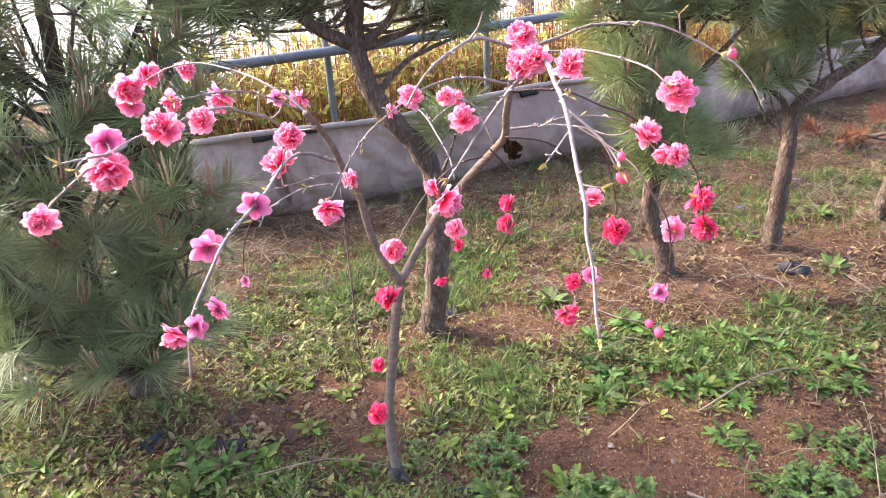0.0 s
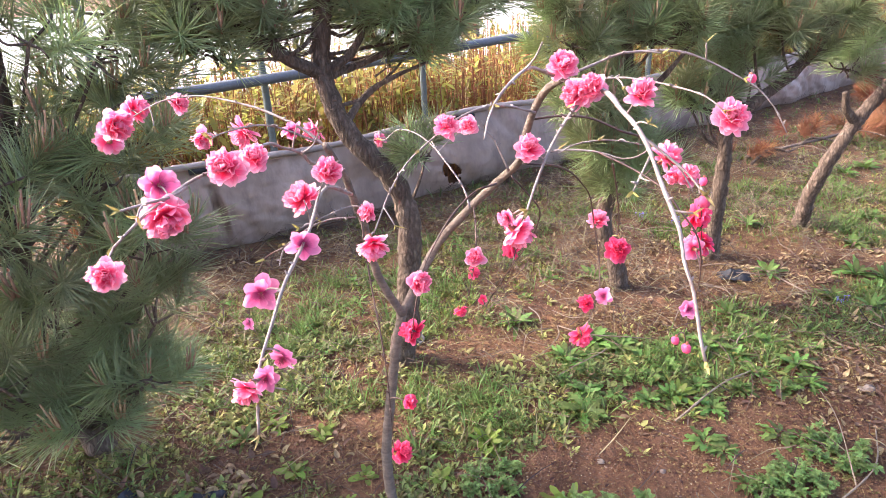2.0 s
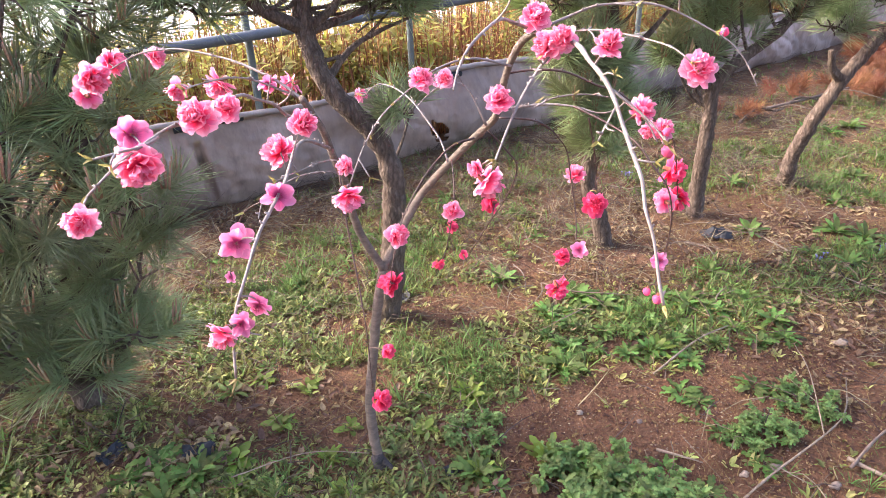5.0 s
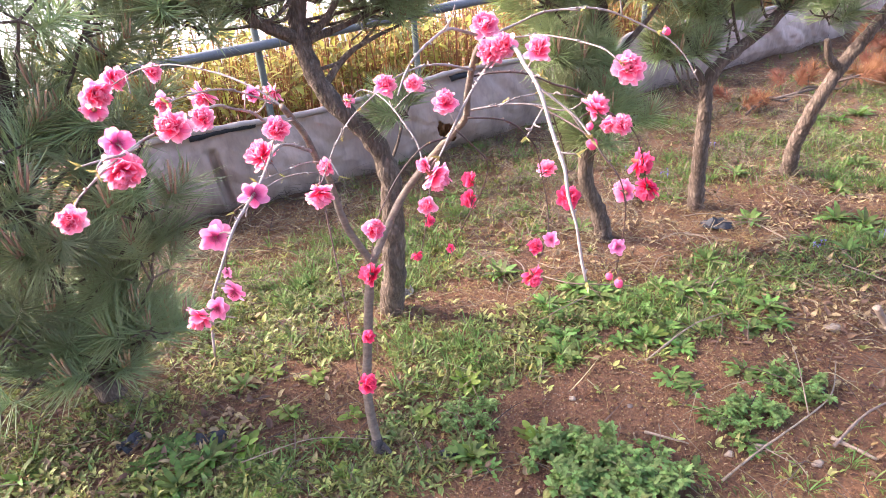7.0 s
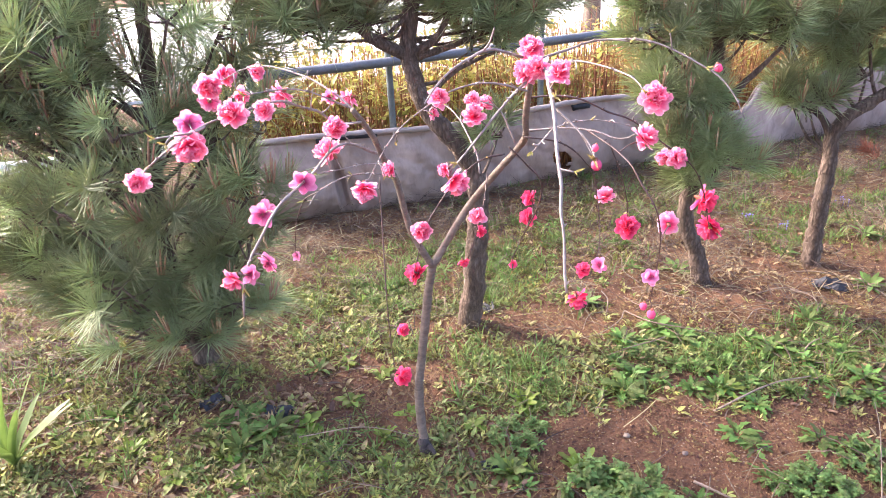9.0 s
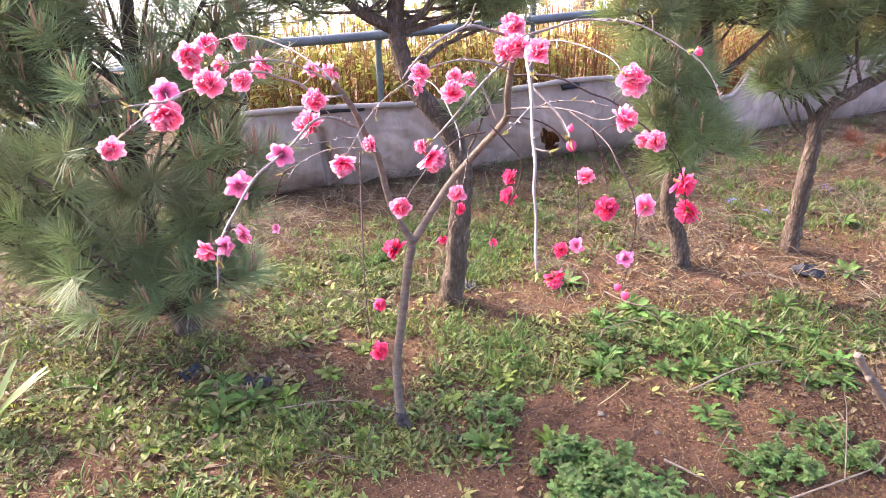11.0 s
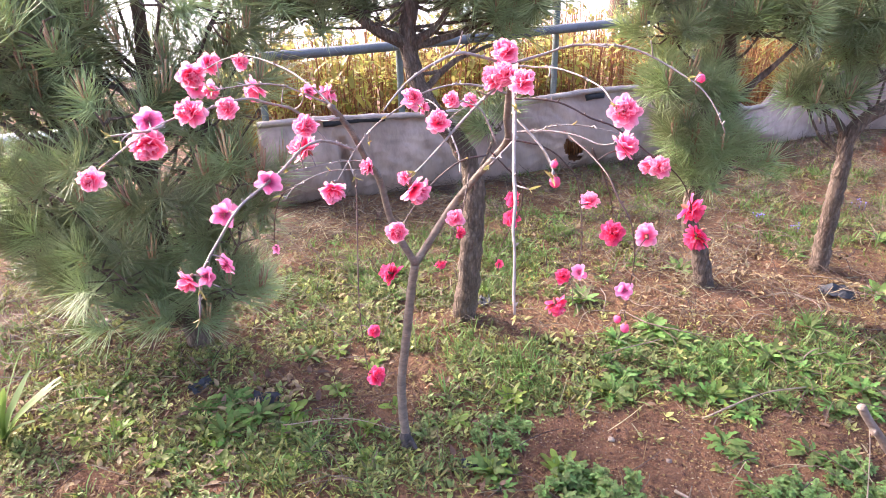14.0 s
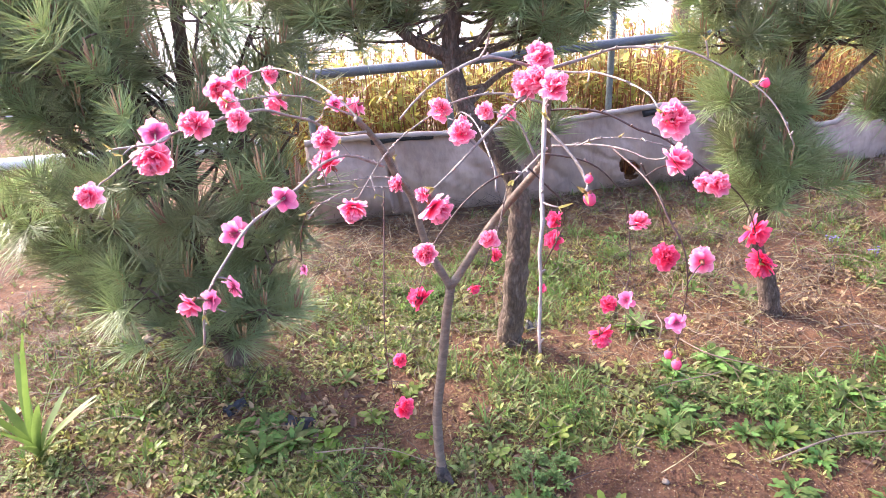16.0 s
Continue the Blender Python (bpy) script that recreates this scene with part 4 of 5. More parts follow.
grow("branch", [(0.137, 1.122, 1.284), (0.198, 1.155, 1.297), (0.246, 1.160, 1.311), (0.293, 1.159, 1.313), (0.339, 1.154, 1.311), (0.386, 1.147, 1.295), (0.432, 1.135, 1.271), (0.467, 1.122, 1.250), (0.494, 1.107, 1.219), (0.514, 1.092, 1.179)], 3.3, 1.3,
     [(0.47, 1.149, 1.265, 0.017, 0)])
grow("branch", [(0.137, 1.122, 1.284), (0.190, 1.099, 1.285), (0.220, 1.073, 1.290), (0.255, 1.039, 1.287), (0.279, 1.004, 1.284), (0.300, 0.967, 1.278), (0.312, 0.939, 1.265)], 2.6, 1.4,
     [(0.33, 0.948, 1.252, 0.054, 1)])
grow("branch", [(0.137, 1.122, 1.284), (0.158, 0.993, 1.291), (0.163, 0.927, 1.277), (0.169, 0.879, 1.263), (0.172, 0.845, 1.243), (0.174, 0.819, 1.221), (0.177, 0.792, 1.199), (0.182, 0.763, 1.170), (0.181, 0.744, 1.142), (0.186, 0.720, 1.110), (0.188, 0.695, 1.064), (0.191, 0.683, 1.041)], 5.5, 2.2,
     [(0.145, 0.998, 1.295, 0.045, 1), (0.178, 0.902, 1.304, 0.045, 1)])
grow("branch", [(0.173, 0.878, 1.255), (0.200, 0.859, 1.233), (0.220, 0.840, 1.215), (0.230, 0.819, 1.199), (0.229, 0.804, 1.197)], 2.4, 1.3,
     [(0.232, 0.817, 1.214, 0.012, 0), (0.233, 0.813, 1.191, 0.018, 0)])
grow("branch", [(0.176, 0.852, 1.237), (0.162, 0.836, 1.225), (0.140, 0.811, 1.206)], 2.2, 1.1,
     [])
grow("branch", [(0.125, 1.353, 1.090), (0.211, 1.336, 1.100), (0.274, 1.315, 1.097), (0.314, 1.298, 1.086), (0.344, 1.287, 1.092), (0.362, 1.280, 1.110)], 3.9, 1.8,
     [])
grow("branch", [(0.251, 1.251, 1.117), (0.287, 1.198, 1.104), (0.312, 1.153, 1.093), (0.330, 1.120, 1.079), (0.347, 1.094, 1.051), (0.373, 1.074, 1.010), (0.386, 1.072, 0.944), (0.384, 1.080, 0.865), (0.382, 1.094, 0.802)], 2.6, 1.3,
     [(0.36, 1.193, 1.119, 0.059, 1), (0.375, 1.074, 0.867, 0.039, 2), (0.414, 1.166, 0.945, 0.05, 1), (0.372, 1.102, 0.789, 0.018, 0), (0.386, 1.084, 0.782, 0.021, 0)])
grow("branch", [(0.125, 1.282, 1.180), (0.158, 1.275, 1.185), (0.200, 1.266, 1.186), (0.239, 1.261, 1.179), (0.293, 1.255, 1.154), (0.343, 1.267, 1.133), (0.416, 1.278, 1.077), (0.479, 1.310, 1.024), (0.522, 1.356, 0.953), (0.557, 1.392, 0.840)], 2.8, 1.3,
     [(0.415, 1.278, 1.049, 0.038, 1), (0.441, 1.265, 1.053, 0.048, 1), (0.539, 1.394, 0.907, 0.068, 1), (0.564, 1.409, 0.832, 0.073, 1)])
grow("branch", [(0.180, 1.276, 1.113), (0.217, 1.284, 1.126), (0.271, 1.282, 1.131), (0.321, 1.278, 1.124), (0.351, 1.281, 1.115)], 2.2, 1.1,
     [])
grow("branch", [(0.118, 1.306, 1.088), (0.183, 1.317, 1.076), (0.223, 1.331, 1.054), (0.254, 1.343, 1.020), (0.276, 1.358, 0.985), (0.289, 1.359, 0.919), (0.297, 1.338, 0.847), (0.291, 1.310, 0.793), (0.267, 1.285, 0.739), (0.245, 1.269, 0.701)], 2.4, 1.2,
     [(0.247, 1.28, 0.695, 0.056, 1), (0.258, 1.294, 0.769, 0.04, 1), (0.295, 1.291, 0.783, 0.045, 2), (0.312, 1.397, 0.916, 0.051, 1)])
grow("branch", [(0.304, 1.316, 1.071), (0.336, 1.365, 0.991), (0.362, 1.406, 0.907), (0.376, 1.446, 0.818)], 2.2, 1.1,
     [(0.371, 1.427, 0.825, 0.062, 1)])
grow("branch", [(0.086, 1.260, 1.080), (0.124, 1.282, 1.032), (0.156, 1.312, 0.981), (0.151, 1.359, 0.904), (0.113, 1.415, 0.798), (0.085, 1.476, 0.702), (0.083, 1.550, 0.630)], 2.4, 1.1,
     [(0.125, 1.441, 0.842, 0.052, 1), (0.128, 1.431, 0.895, 0.046, 1), (0.083, 1.595, 0.627, 0.027, 1)])
grow("branch", [(0.029, 1.372, 0.981), (0.027, 1.335, 0.952), (0.020, 1.292, 0.902), (0.011, 1.271, 0.883), (0.000, 1.260, 0.840), (-0.015, 1.250, 0.800)], 2.0, 1.1,
     [(0.013, 1.257, 0.918, 0.045, 1), (0.016, 1.306, 0.859, 0.033, 1), (-0.02, 1.248, 0.805, 0.03, 1)])
grow("branch", [(-0.202, 1.240, 1.019), (-0.196, 1.200, 0.927), (-0.184, 1.140, 0.830), (-0.178, 1.110, 0.746), (-0.178, 1.120, 0.625), (-0.178, 1.135, 0.558)], 2.2, 1.1,
     [(-0.14, 1.085, 0.716, 0.032, 1), (-0.161, 1.141, 0.549, 0.048, 1)])
grow("branch", [(-0.346, 1.232, 0.985), (-0.390, 1.250, 0.955), (-0.430, 1.280, 0.880), (-0.455, 1.310, 0.790)], 1.8, 1.1,
     [(-0.46, 1.325, 0.774, 0.027, 2)])


# ---- where the bed is green and where bare ----
def blob(x, y, spots):
    t = 0.0
    for cx, cy, rx, ry, w in spots:
        t += w * np.exp(-(((x - cx) / rx) ** 2 + ((y - cy) / ry) ** 2))
    return t


GREEN = ((-0.75, 1.28, 0.45, 0.18, 0.7), (-0.45, 1.42, 0.5, 0.14, 0.85), (-0.05, 1.62, 0.22, 0.14, 0.4), (0.15, 1.88, 0.28, 0.2, 0.9), (0.88, 2.05, 0.48, 0.18, 1.1), (-0.3, 2.7, 0.4, 0.4, 0.9),
         (0.1, 2.75, 0.25, 0.2, 0.8), (0.2, 3.15, 0.4, 0.35, 0.8), (0.6, 3.1, 0.15, 0.12, 0.6), (1.27, 3.53, 0.25, 0.18, 0.8), (1.65, 4.2, 0.35, 0.2, 1.0), (0.74, 3.7, 0.3, 0.2, 0.7), (1.28, 2.38, 0.15, 0.12, 0.8), (-0.75, 2.3, 0.3, 0.25, 0.6), (-1.3, 1.6, 0.35, 0.25, 0.5), (1.9, 2.4, 0.35, 0.2, 0.7), (2.5, 3.1, 0.45, 0.3, 0.9), (2.3, 3.75, 0.4, 0.2, 0.8), (2.9, 3.6, 0.4, 0.3, 0.8), (3.6, 4.4, 0.5, 0.4, 0.6), (-3.5, 3.0, 0.8, 0.5, 0.4), (-4.2, 4.2, 0.8, 0.6, 0.4), (-2.3, 2.2, 0.4, 0.3, 0.4), (1.38, 3.17, 0.15, 0.12, 1.0), (1.75, 3.4, 0.25, 0.15, 0.5), (-0.45, 2.05, 0.25, 0.12, 0.5), (1.45, 2.25, 0.15, 0.12, 0.5), (-1.6, 1.3, 0.3, 0.15, 0.5), (-1.8, 1.95, 0.4, 0.3, 0.25))
BARE = ((0.75, 1.52, 0.45, 0.16, 1.1), (0.35, 1.6, 0.25, 0.1, 0.7), (-0.35, 1.86, 0.2, 0.09, 0.9), (1.15, 2.62, 0.38, 0.22, 1.2), (0.65, 2.48, 0.25, 0.12, 0.8), (0.15, 1.2, 0.35, 0.10, 1.0), (1.4, 1.8, 0.35, 0.2, 0.9), (-0.95, 1.55, 0.15, 0.10, 0.6), (0.25, 2.25, 0.3, 0.12, 0.6), (-0.28, 1.66, 0.1, 0.1, 0.7), (1.6, 2.65, 0.3, 0.2, 0.7),
        (-0.75, 3.25, 0.5, 0.2, 0.6),  (1.0, 3.1, 0.25, 0.2, 0.6), (2.1, 2.8, 0.3, 0.25, 0.6))


# ---- weeds in the bed ----
def leaf_mesh(seed, length, width, curl, teeth, depth, material):
    b = Build()
    toothed_leaf(b, (0, 0, 0), 0, length, width, 0, curl, teeth, depth, 12 if depth else 7, 0.15 * math.sin(seed * 5))
    return b.mesh("leaf", material)


def mugwort_mesh(seed, stems, material):
    """A clump of upright shoots with small, deeply cut leaves."""
    r = random.Random(seed)
    b = Build()
    for i in range(stems):
        a, d = r.uniform(0, 6.28), 0.10 * math.sqrt(r.random())
        o = Vector((math.cos(a) * d, math.sin(a) * d, 0))
        h = r.uniform(0.035, 0.095) * (1 - 3.5 * d)
        top = o + Vector((r.uniform(-0.02, 0.02) + o.x * 0.3, r.uniform(-0.02, 0.02) + o.y * 0.3, h))
        tube(b, [o, o.lerp(top, 0.6), top], 0.0016, 0.0012, 4, 0.03, cap=False)
        for j in range(8):
            aa, c = r.uniform(0, 6.28), o.lerp(top, r.uniform(0.35, 1.0))
            for q in (-0.9, 0.0, 0.9):
                toothed_leaf(b, c, aa + q * 0.8, r.uniform(0.017, 0.029) * (1.3 if q == 0 else 0.75), 0.0145, r.uniform(-0.1, 0.8), 0.7, 3, 0.6, 8)
    return b.mesh("foliage", material)


DANDELION = [leaf_mesh(k, 0.052 + 0.008 * k, 0.021, 0.5 + 0.3 * k, 4 + k % 3, 0.62, WEED) for k in range(5)]
BROAD = [leaf_mesh(k, 0.045 + 0.008 * k, 0.024, 0.5 + 0.2 * k, 1, 0.0, YOUNG_WEED) for k in range(3)]
LANCE = [leaf_mesh(k, 0.085 + 0.012 * k, 0.02, 0.5 + 0.2 * k, 1, 0.0, WEED) for k in range(3)]
SMALL = [leaf_mesh(k, 0.05 + 0.008 * k, 0.018, 0.6 + 0.2 * k, 3, 0.5, WEED) for k in range(3)]
MUG = [mugwort_mesh(60 + k, 34, BLUE_WEED) for k in range(3)]
weeds_made = [0]


def leafy_weed(kinds, leaves, rise, x, y, size, name, label, group):
    """A plant of single leaves round one crown, the inner ones steeper."""
    weeds_made[0] += 1
    r = random.Random(weeds_made[0])
    root = thing(name, label, "weed", m=pose(x, y, height(x, y) + 0.003), group=group)
    for i in range(leaves):
        k = i / leaves
        lift = rise * (0.25 + 0.9 * k) + r.uniform(-9, 9)
        ln = size * r.uniform(0.75, 1.15) * (1 - 0.3 * k)
        part("leaf", kinds[r.randrange(len(kinds))], root, m=pose(0, 0, 0, 0, 0, 137.5 * i + r.uniform(-18, 18)) @ pose(0.004 + 0.02 * size * (1 - k) * r.random(), 0, 0.002, r.uniform(-25, 25), -lift, 0) @ Matrix.Diagonal((ln, size * r.uniform(0.8, 1.2), size, 1)))
    return root


pick = random.Random(31)
made = 0
while made < 46:
    x, y = pick.uniform(-1.5, 2.4), pick.uniform(1.2, 3.4)
    if pick.random() < 0.15 + 0.7 * blob(x, y, GREEN) - 0.6 * blob(x, y, BARE):
        made += 1
        leafy_weed(pick.choice((DANDELION, SMALL, LANCE)), 13, 55, x, y, pick.uniform(0.45, 0.8), "small_weed", "small tuft of narrow green weed leaves", "small weeds")
spots = [(0.637, 2.25, 1.5), (0.72, 2.19, 1.2), (1.05, 2.14, 1.5), (1.13, 2.07, 1.2), (0.97, 2.2, 1.1), (0.47, 1.84, 1.4), (0.79, 1.88, 1.1), (1.31, 1.97, 1.3), (0.40, 1.36, 1.2), (0.08, 1.41, 1.2), (0.90, 1.80, 0.9)]
pick = random.Random(77)
while len(spots) < 31:
    x, y = pick.uniform(0.42, 1.32), pick.uniform(1.84, 2.22)
    if all((x - q[0]) ** 2 + (y - q[1]) ** 2 > 0.0075 for q in spots):
        spots.append((x, y, pick.uniform(0.7, 1.15)))
for x, y, s in spots:
    leafy_weed(DANDELION + SMALL, 26, 62, x, y, s, "dandelion", "green rosette of toothed dandelion leaves", "dandelions")
for x, y, s in ((-0.50, 1.72, 1.0), (-0.62, 1.58, 1.1), (-0.42, 1.88, 0.9), (-0.58, 1.95, 0.9), (-0.05, 1.62, 0.9), (-0.28, 1.66, 0.8), (0.13, 1.74, 1.0), (-0.52, 1.36, 1.0), (-0.85, 1.42, 0.9), (-0.95, 1.3, 1.0), (-0.75, 1.33, 1.0), (-1.15, 1.42, 0.9), (-0.3, 1.4, 0.9)):
    leafy_weed(BROAD, 9, 48, x, y, s, "broadleaf_weed", "small yellow-green broad-leaved weed", "broad-leaved weeds")
for x, y, s in ((-0.72, 1.55, 0.9), (-0.80, 1.45, 0.9), (0.36, 2.45, 1.0), (0.81, 2.78, 0.9), (1.62, 2.69, 1.0), (1.25, 2.36, 0.8), (2.0, 2.61, 1.1), (2.09, 2.53, 1.0), (2.72, 3.96, 1.2), (2.85, 3.9, 1.1), (3.05, 3.98, 1.2), (1.83, 3.25, 0.9), (1.85, 2.30, 0.9), (2.0, 2.45, 0.9), (2.2, 2.9, 0.9), (2.35, 2.6, 0.9), (1.75, 2.42, 0.8), (2.5, 3.2, 0.9), (2.7, 3.0, 0.9)):
    leafy_weed(LANCE, 17, 62, x, y, s, "lance_leaf_weed", "upright clump of green lance-shaped leaves", "lance-leaved weeds")
BRIGHT = [leaf_mesh(k, 0.062 + 0.008 * k, 0.021, 0.4 + 0.2 * k, 3, 0.35, YOUNG_WEED) for k in range(3)]
for x, y, s in ((0.117, 1.767, 0.95), (0.814, 1.885, 0.9), (0.30, 1.44, 1.3), (-0.342, 1.54, 0.7), (0.10, 1.42, 0.8), (-0.60, 1.47, 0.6), (-1.16, 1.40, 0.8)):
    leafy_weed(BRIGHT, 15, 72, x, y, s, "bright_weed", "bright yellow-green upright young leaf rosette", "bright young weeds")
for x, y, s in ((-0.424, 1.177, 0.85), (-1.02, 1.37, 0.9), (-1.28, 1.36, 0.8), (-0.90, 1.36, 0.7), (-0.66, 1.30, 0.8)):
    leafy_weed(BROAD, 7, 38, x, y, s, "round_leaf_weed", "flat pale green weed with rounded leaves", "round-leaved weeds")
for x, y, s in ((-0.85, 1.61, 1.25), (-0.76, 1.53, 1.1), (-0.93, 1.54, 1.0)):
    leafy_weed(DANDELION, 22, 52, x, y, s, "dandelion", "dark green spreading dandelion beside the black plastic", "dandelions")
for x, y, s in ((0.80, 1.65, 1.3), (0.84, 1.46, 1.0), (1.04, 1.63, 1.2), (0.84, 1.60, 0.9), (0.9, 1.33, 1.0), (1.1, 1.6, 0.9), (0.62, 1.36, 0.9), (0.7, 1.25, 1.0)):
    leafy_weed(SMALL, 14, 40, x, y, s, "seedling_weed", "small sparse green seedling on bare soil", "seedling weeds")
for x, y, s, n in ((0.36, 1.36, 1.0, 34), (0.46, 1.29, 1.1, 34), (0.55, 1.22, 1.0, 30), (0.40, 1.20, 1.0, 26), (0.10, 1.56, 0.75, 16), (0.97, 1.43, 0.8, 22), (1.16, 1.51, 0.8, 20), (0.88, 1.42, 0.45, 10)):
    weeds_made[0] += 1
    r = random.Random(weeds_made[0])
    root = thing("mugwort", "bushy blue-green mugwort clump with cut leaves", "weed", m=pose(x, y, height(x, y)), group="mugwort clumps")
    tagged(part("foliage", MUG[weeds_made[0] % 3], root, m=pose(0, 0, 0, 0, 0, r.uniform(0, 360)) @ Matrix.Diagonal((s, s, s, 1))), kind="stuff")

# tall strap-leaved plant at the bed's edge
strap = thing("strap_leaf_plant", "tall bright green plant with long strap leaves", "plant", m=pose(-1.52, 1.31, 0))
for a, ln, w, p, c in ((0.15, 0.50, 0.026, 1.5, 0.3), (0.7, 0.34, 0.028, 1.35, 0.4), (-0.35, 0.32, 0.028, 1.25, 0.4), (2.2, 0.36, 0.028, 1.4, 0.4), (3.6, 0.28, 0.026, 1.3, 0.5), (5.0, 0.26, 0.026, 1.25, 0.5), (0.4, 0.30, 0.032, 0.95, 0.5), (-0.9, 0.28, 0.03, 1.0, 0.5), (-0.2, 0.24, 0.03, 0.85, 0.5), (0.9, 0.26, 0.03, 0.9, 0.6), (1.4, 0.24, 0.026, 1.1, 0.6), (2.8, 0.24, 0.026, 1.1, 0.7)):
    b = Build()
    toothed_leaf(b, (0, 0, 0), a, ln, w, p, c, 1, 0.0, 12)
    part("leaf", b.mesh("leaf", STRAP_LEAF), strap)


# ---- ground cover, litter and crumbs ----
def scatter(n, keep, seed, lo=(-2.4, 0.95), hi=(2.9, 5.4)):
    """Places on the soil where keep(x, y), broken up by patches, allows them; none past the fence."""
    r = np.random.default_rng(seed)
    x, y = r.uniform(lo[0], hi[0], n), r.uniform(lo[1], hi[1], n)
    patch = np.array([noise.noise(Vector((a * 4.5, c * 4.5, seed * 3.7))) + 0.5 * noise.noise(Vector((a * 15, c * 15, seed * 1.3))) for a, c in zip(x, y)])
    ok = (r.uniform(0, 1, n) < keep(x, y) * np.clip(1 + 3.4 * patch, 0, 3.5)) & ((y < 3.97 + 0.5 * x) | (x < -1.55))
    x, y = x[ok], y[ok]
    return r, np.stack([x, y, [height(a, c) - 0.002 for a, c in zip(x, y)]], 1)


def wide(n, keep, seed):
    """The bed near the path, and more thinly its far end along the fence."""
    r, a = scatter(n, keep, seed)
    _, c = scatter(n // 5, keep, seed + 100, (2.9, 2.4), (5.4, 6.8))
    _, d = scatter(n // 4, keep, seed + 200, (-5.6, 1.6), (-2.4, 6.2))
    _, e = scatter(n // 6, keep, seed + 300, (-5.6, -1.6), (5.4, 0.95))
    _, f = scatter(n // 14, keep, seed + 400, (-5.6, 0.95), (-2.4, 1.6))
    _, g = scatter(n // 14, keep, seed + 500, (2.9, 0.95), (5.4, 2.4))
    return r, np.concatenate([a, c, d, e, f, g])


def far(x, y):
    return 1 - 0.5 * np.clip((y - 3.0) / 2.0, 0, 1)


def tufts(b, r, base, leaves, size, ratio, lift, droop, segs, spread):
    """Small plants: each a crown of leaves that lean outward from one spot."""
    n = len(base) * leaves
    c, s = np.repeat(base, leaves, 0), np.repeat(r.uniform(0.55, 1.3, len(base)), leaves)
    head = r.uniform(0, 6.28, n)
    d = spread * s * r.uniform(0, 1, n)
    c[:, 0] += np.cos(head) * d
    c[:, 1] += np.sin(head) * d
    c[:, 2] += r.uniform(0.001, 0.008, n)
    ln = s * r.uniform(size[0], size[1], n)
    ribbons(b, c, head, ln, ln * r.uniform(ratio[0], ratio[1], n), r.uniform(lift[0], lift[1], n), r.uniform(droop[0], droop[1], n), segs, 0.35)


r, base = wide(90000, lambda x, y: far(x, y) * (0.14 + 0.4 * blob(x, y, GREEN) - 0.4 * blob(x, y, BARE)), 1)
n = len(base)
b = Build()
ln = r.uniform(0.008, 0.026, n)
base[:, 2] += r.uniform(0, 0.012, n)
ribbons(b, base, r.uniform(0, 6.28, n), ln, ln * r.uniform(0.2, 0.5, n), r.uniform(-0.1, 1.3, n), r.uniform(0.2, 1.4, n), 2, 0.35)
r, base = wide(26000, lambda x, y: 0.10 + 0.55 * blob(x, y, GREEN) - 0.6 * blob(x, y, BARE), 21)
tufts(b, r, base, 11, (0.012, 0.036), (0.14, 0.3), (0.1, 1.35), (0.2, 1.2), 2, 0.012)
thing("ground_cover", "low mat of small green and yellowing weeds", "weeds", b.mesh("ground_cover", COVER), kind="stuff")
r, base = scatter(23000, lambda x, y: 0.06 + 0.42 * blob(x, y, GREEN) - 0.5 * blob(x, y, BARE), 9, (-2.0, 0.95), (1.9, 2.6))
b = Build()
tufts(b, r, base, 7, (0.012, 0.032), (0.28, 0.5), (0.05, 1.1), (0.2, 1.3), 3, 0.014)
thing("low_weeds", "small rosettes of rounded green weed leaves", "weeds", b.mesh("low_weeds", LOW_LEAF), kind="stuff")
# weeds whose paler colour stands in for sun on these patches
r, base = scatter(9000, lambda x, y: 0.03 + 0.75 * blob(x, y, ((-1.05, 1.42, 0.40, 0.2, 1.0), (-0.55, 1.36, 0.3, 0.14, 0.5), (-0.75, 2.2, 0.35, 0.3, 0.8), (-1.4, 1.7, 0.35, 0.25, 0.6), (0.1, 2.0, 0.3, 0.12, 0.5), (0.35, 2.25, 0.3, 0.2, 0.4))), 27, (-2.2, 1.0), (1.6, 3.0))
b = Build()
tufts(b, r, base, 7, (0.014, 0.034), (0.3, 0.55), (0.05, 1.2), (0.0, 1.1), 3, 0.012)
thing("yellow_weeds", "low yellow-green weeds, leaf colour paled to look sunlit", "weeds", b.mesh("yellow_weeds", SUNLIT_LEAF), kind="stuff")
r, base = wide(23000, lambda x, y: 0.06 + 0.62 * blob(x, y, GREEN) * np.clip((y - 1.5) / 0.5, 0.08, 1) - 0.5 * blob(x, y, BARE), 2)
b = Build()
tufts(b, r, base, 12, (0.025, 0.075), (0.04, 0.085), (0.3, 1.4), (0.1, 1.3), 3, 0.016)
thing("grass", "short bright green grass blades in loose tufts", "grass", b.mesh("grass", GRASS), kind="stuff")
DRY = ((-1.0, 1.56, 0.45, 0.22, 0.9), (-0.55, 1.78, 0.4, 0.14, 0.8), (-1.4, 1.35, 0.3, 0.2, 0.7), (-1.75, 2.0, 0.5, 0.4, 0.9), (1.15, 2.55, 0.5, 0.35, 1.2), (0.6, 2.45, 0.3, 0.2, 0.6), (2.2, 3.3, 0.8, 0.5, 0.6), (-0.6, 3.0, 0.7, 0.35, 0.7), (0.4, 3.5, 1.3, 0.4, 0.8), (1.6, 1.9, 0.35, 0.4, 0.6), (-1.2, 1.65, 0.5, 0.3, 0.7), (1.9, 3.8, 0.8, 0.5, 0.8), (-0.35, 1.86, 0.2, 0.09, 0.7))
NAKED = ((0.75, 1.52, 0.45, 0.14, 1.0), (0.15, 1.18, 0.4, 0.10, 0.8))
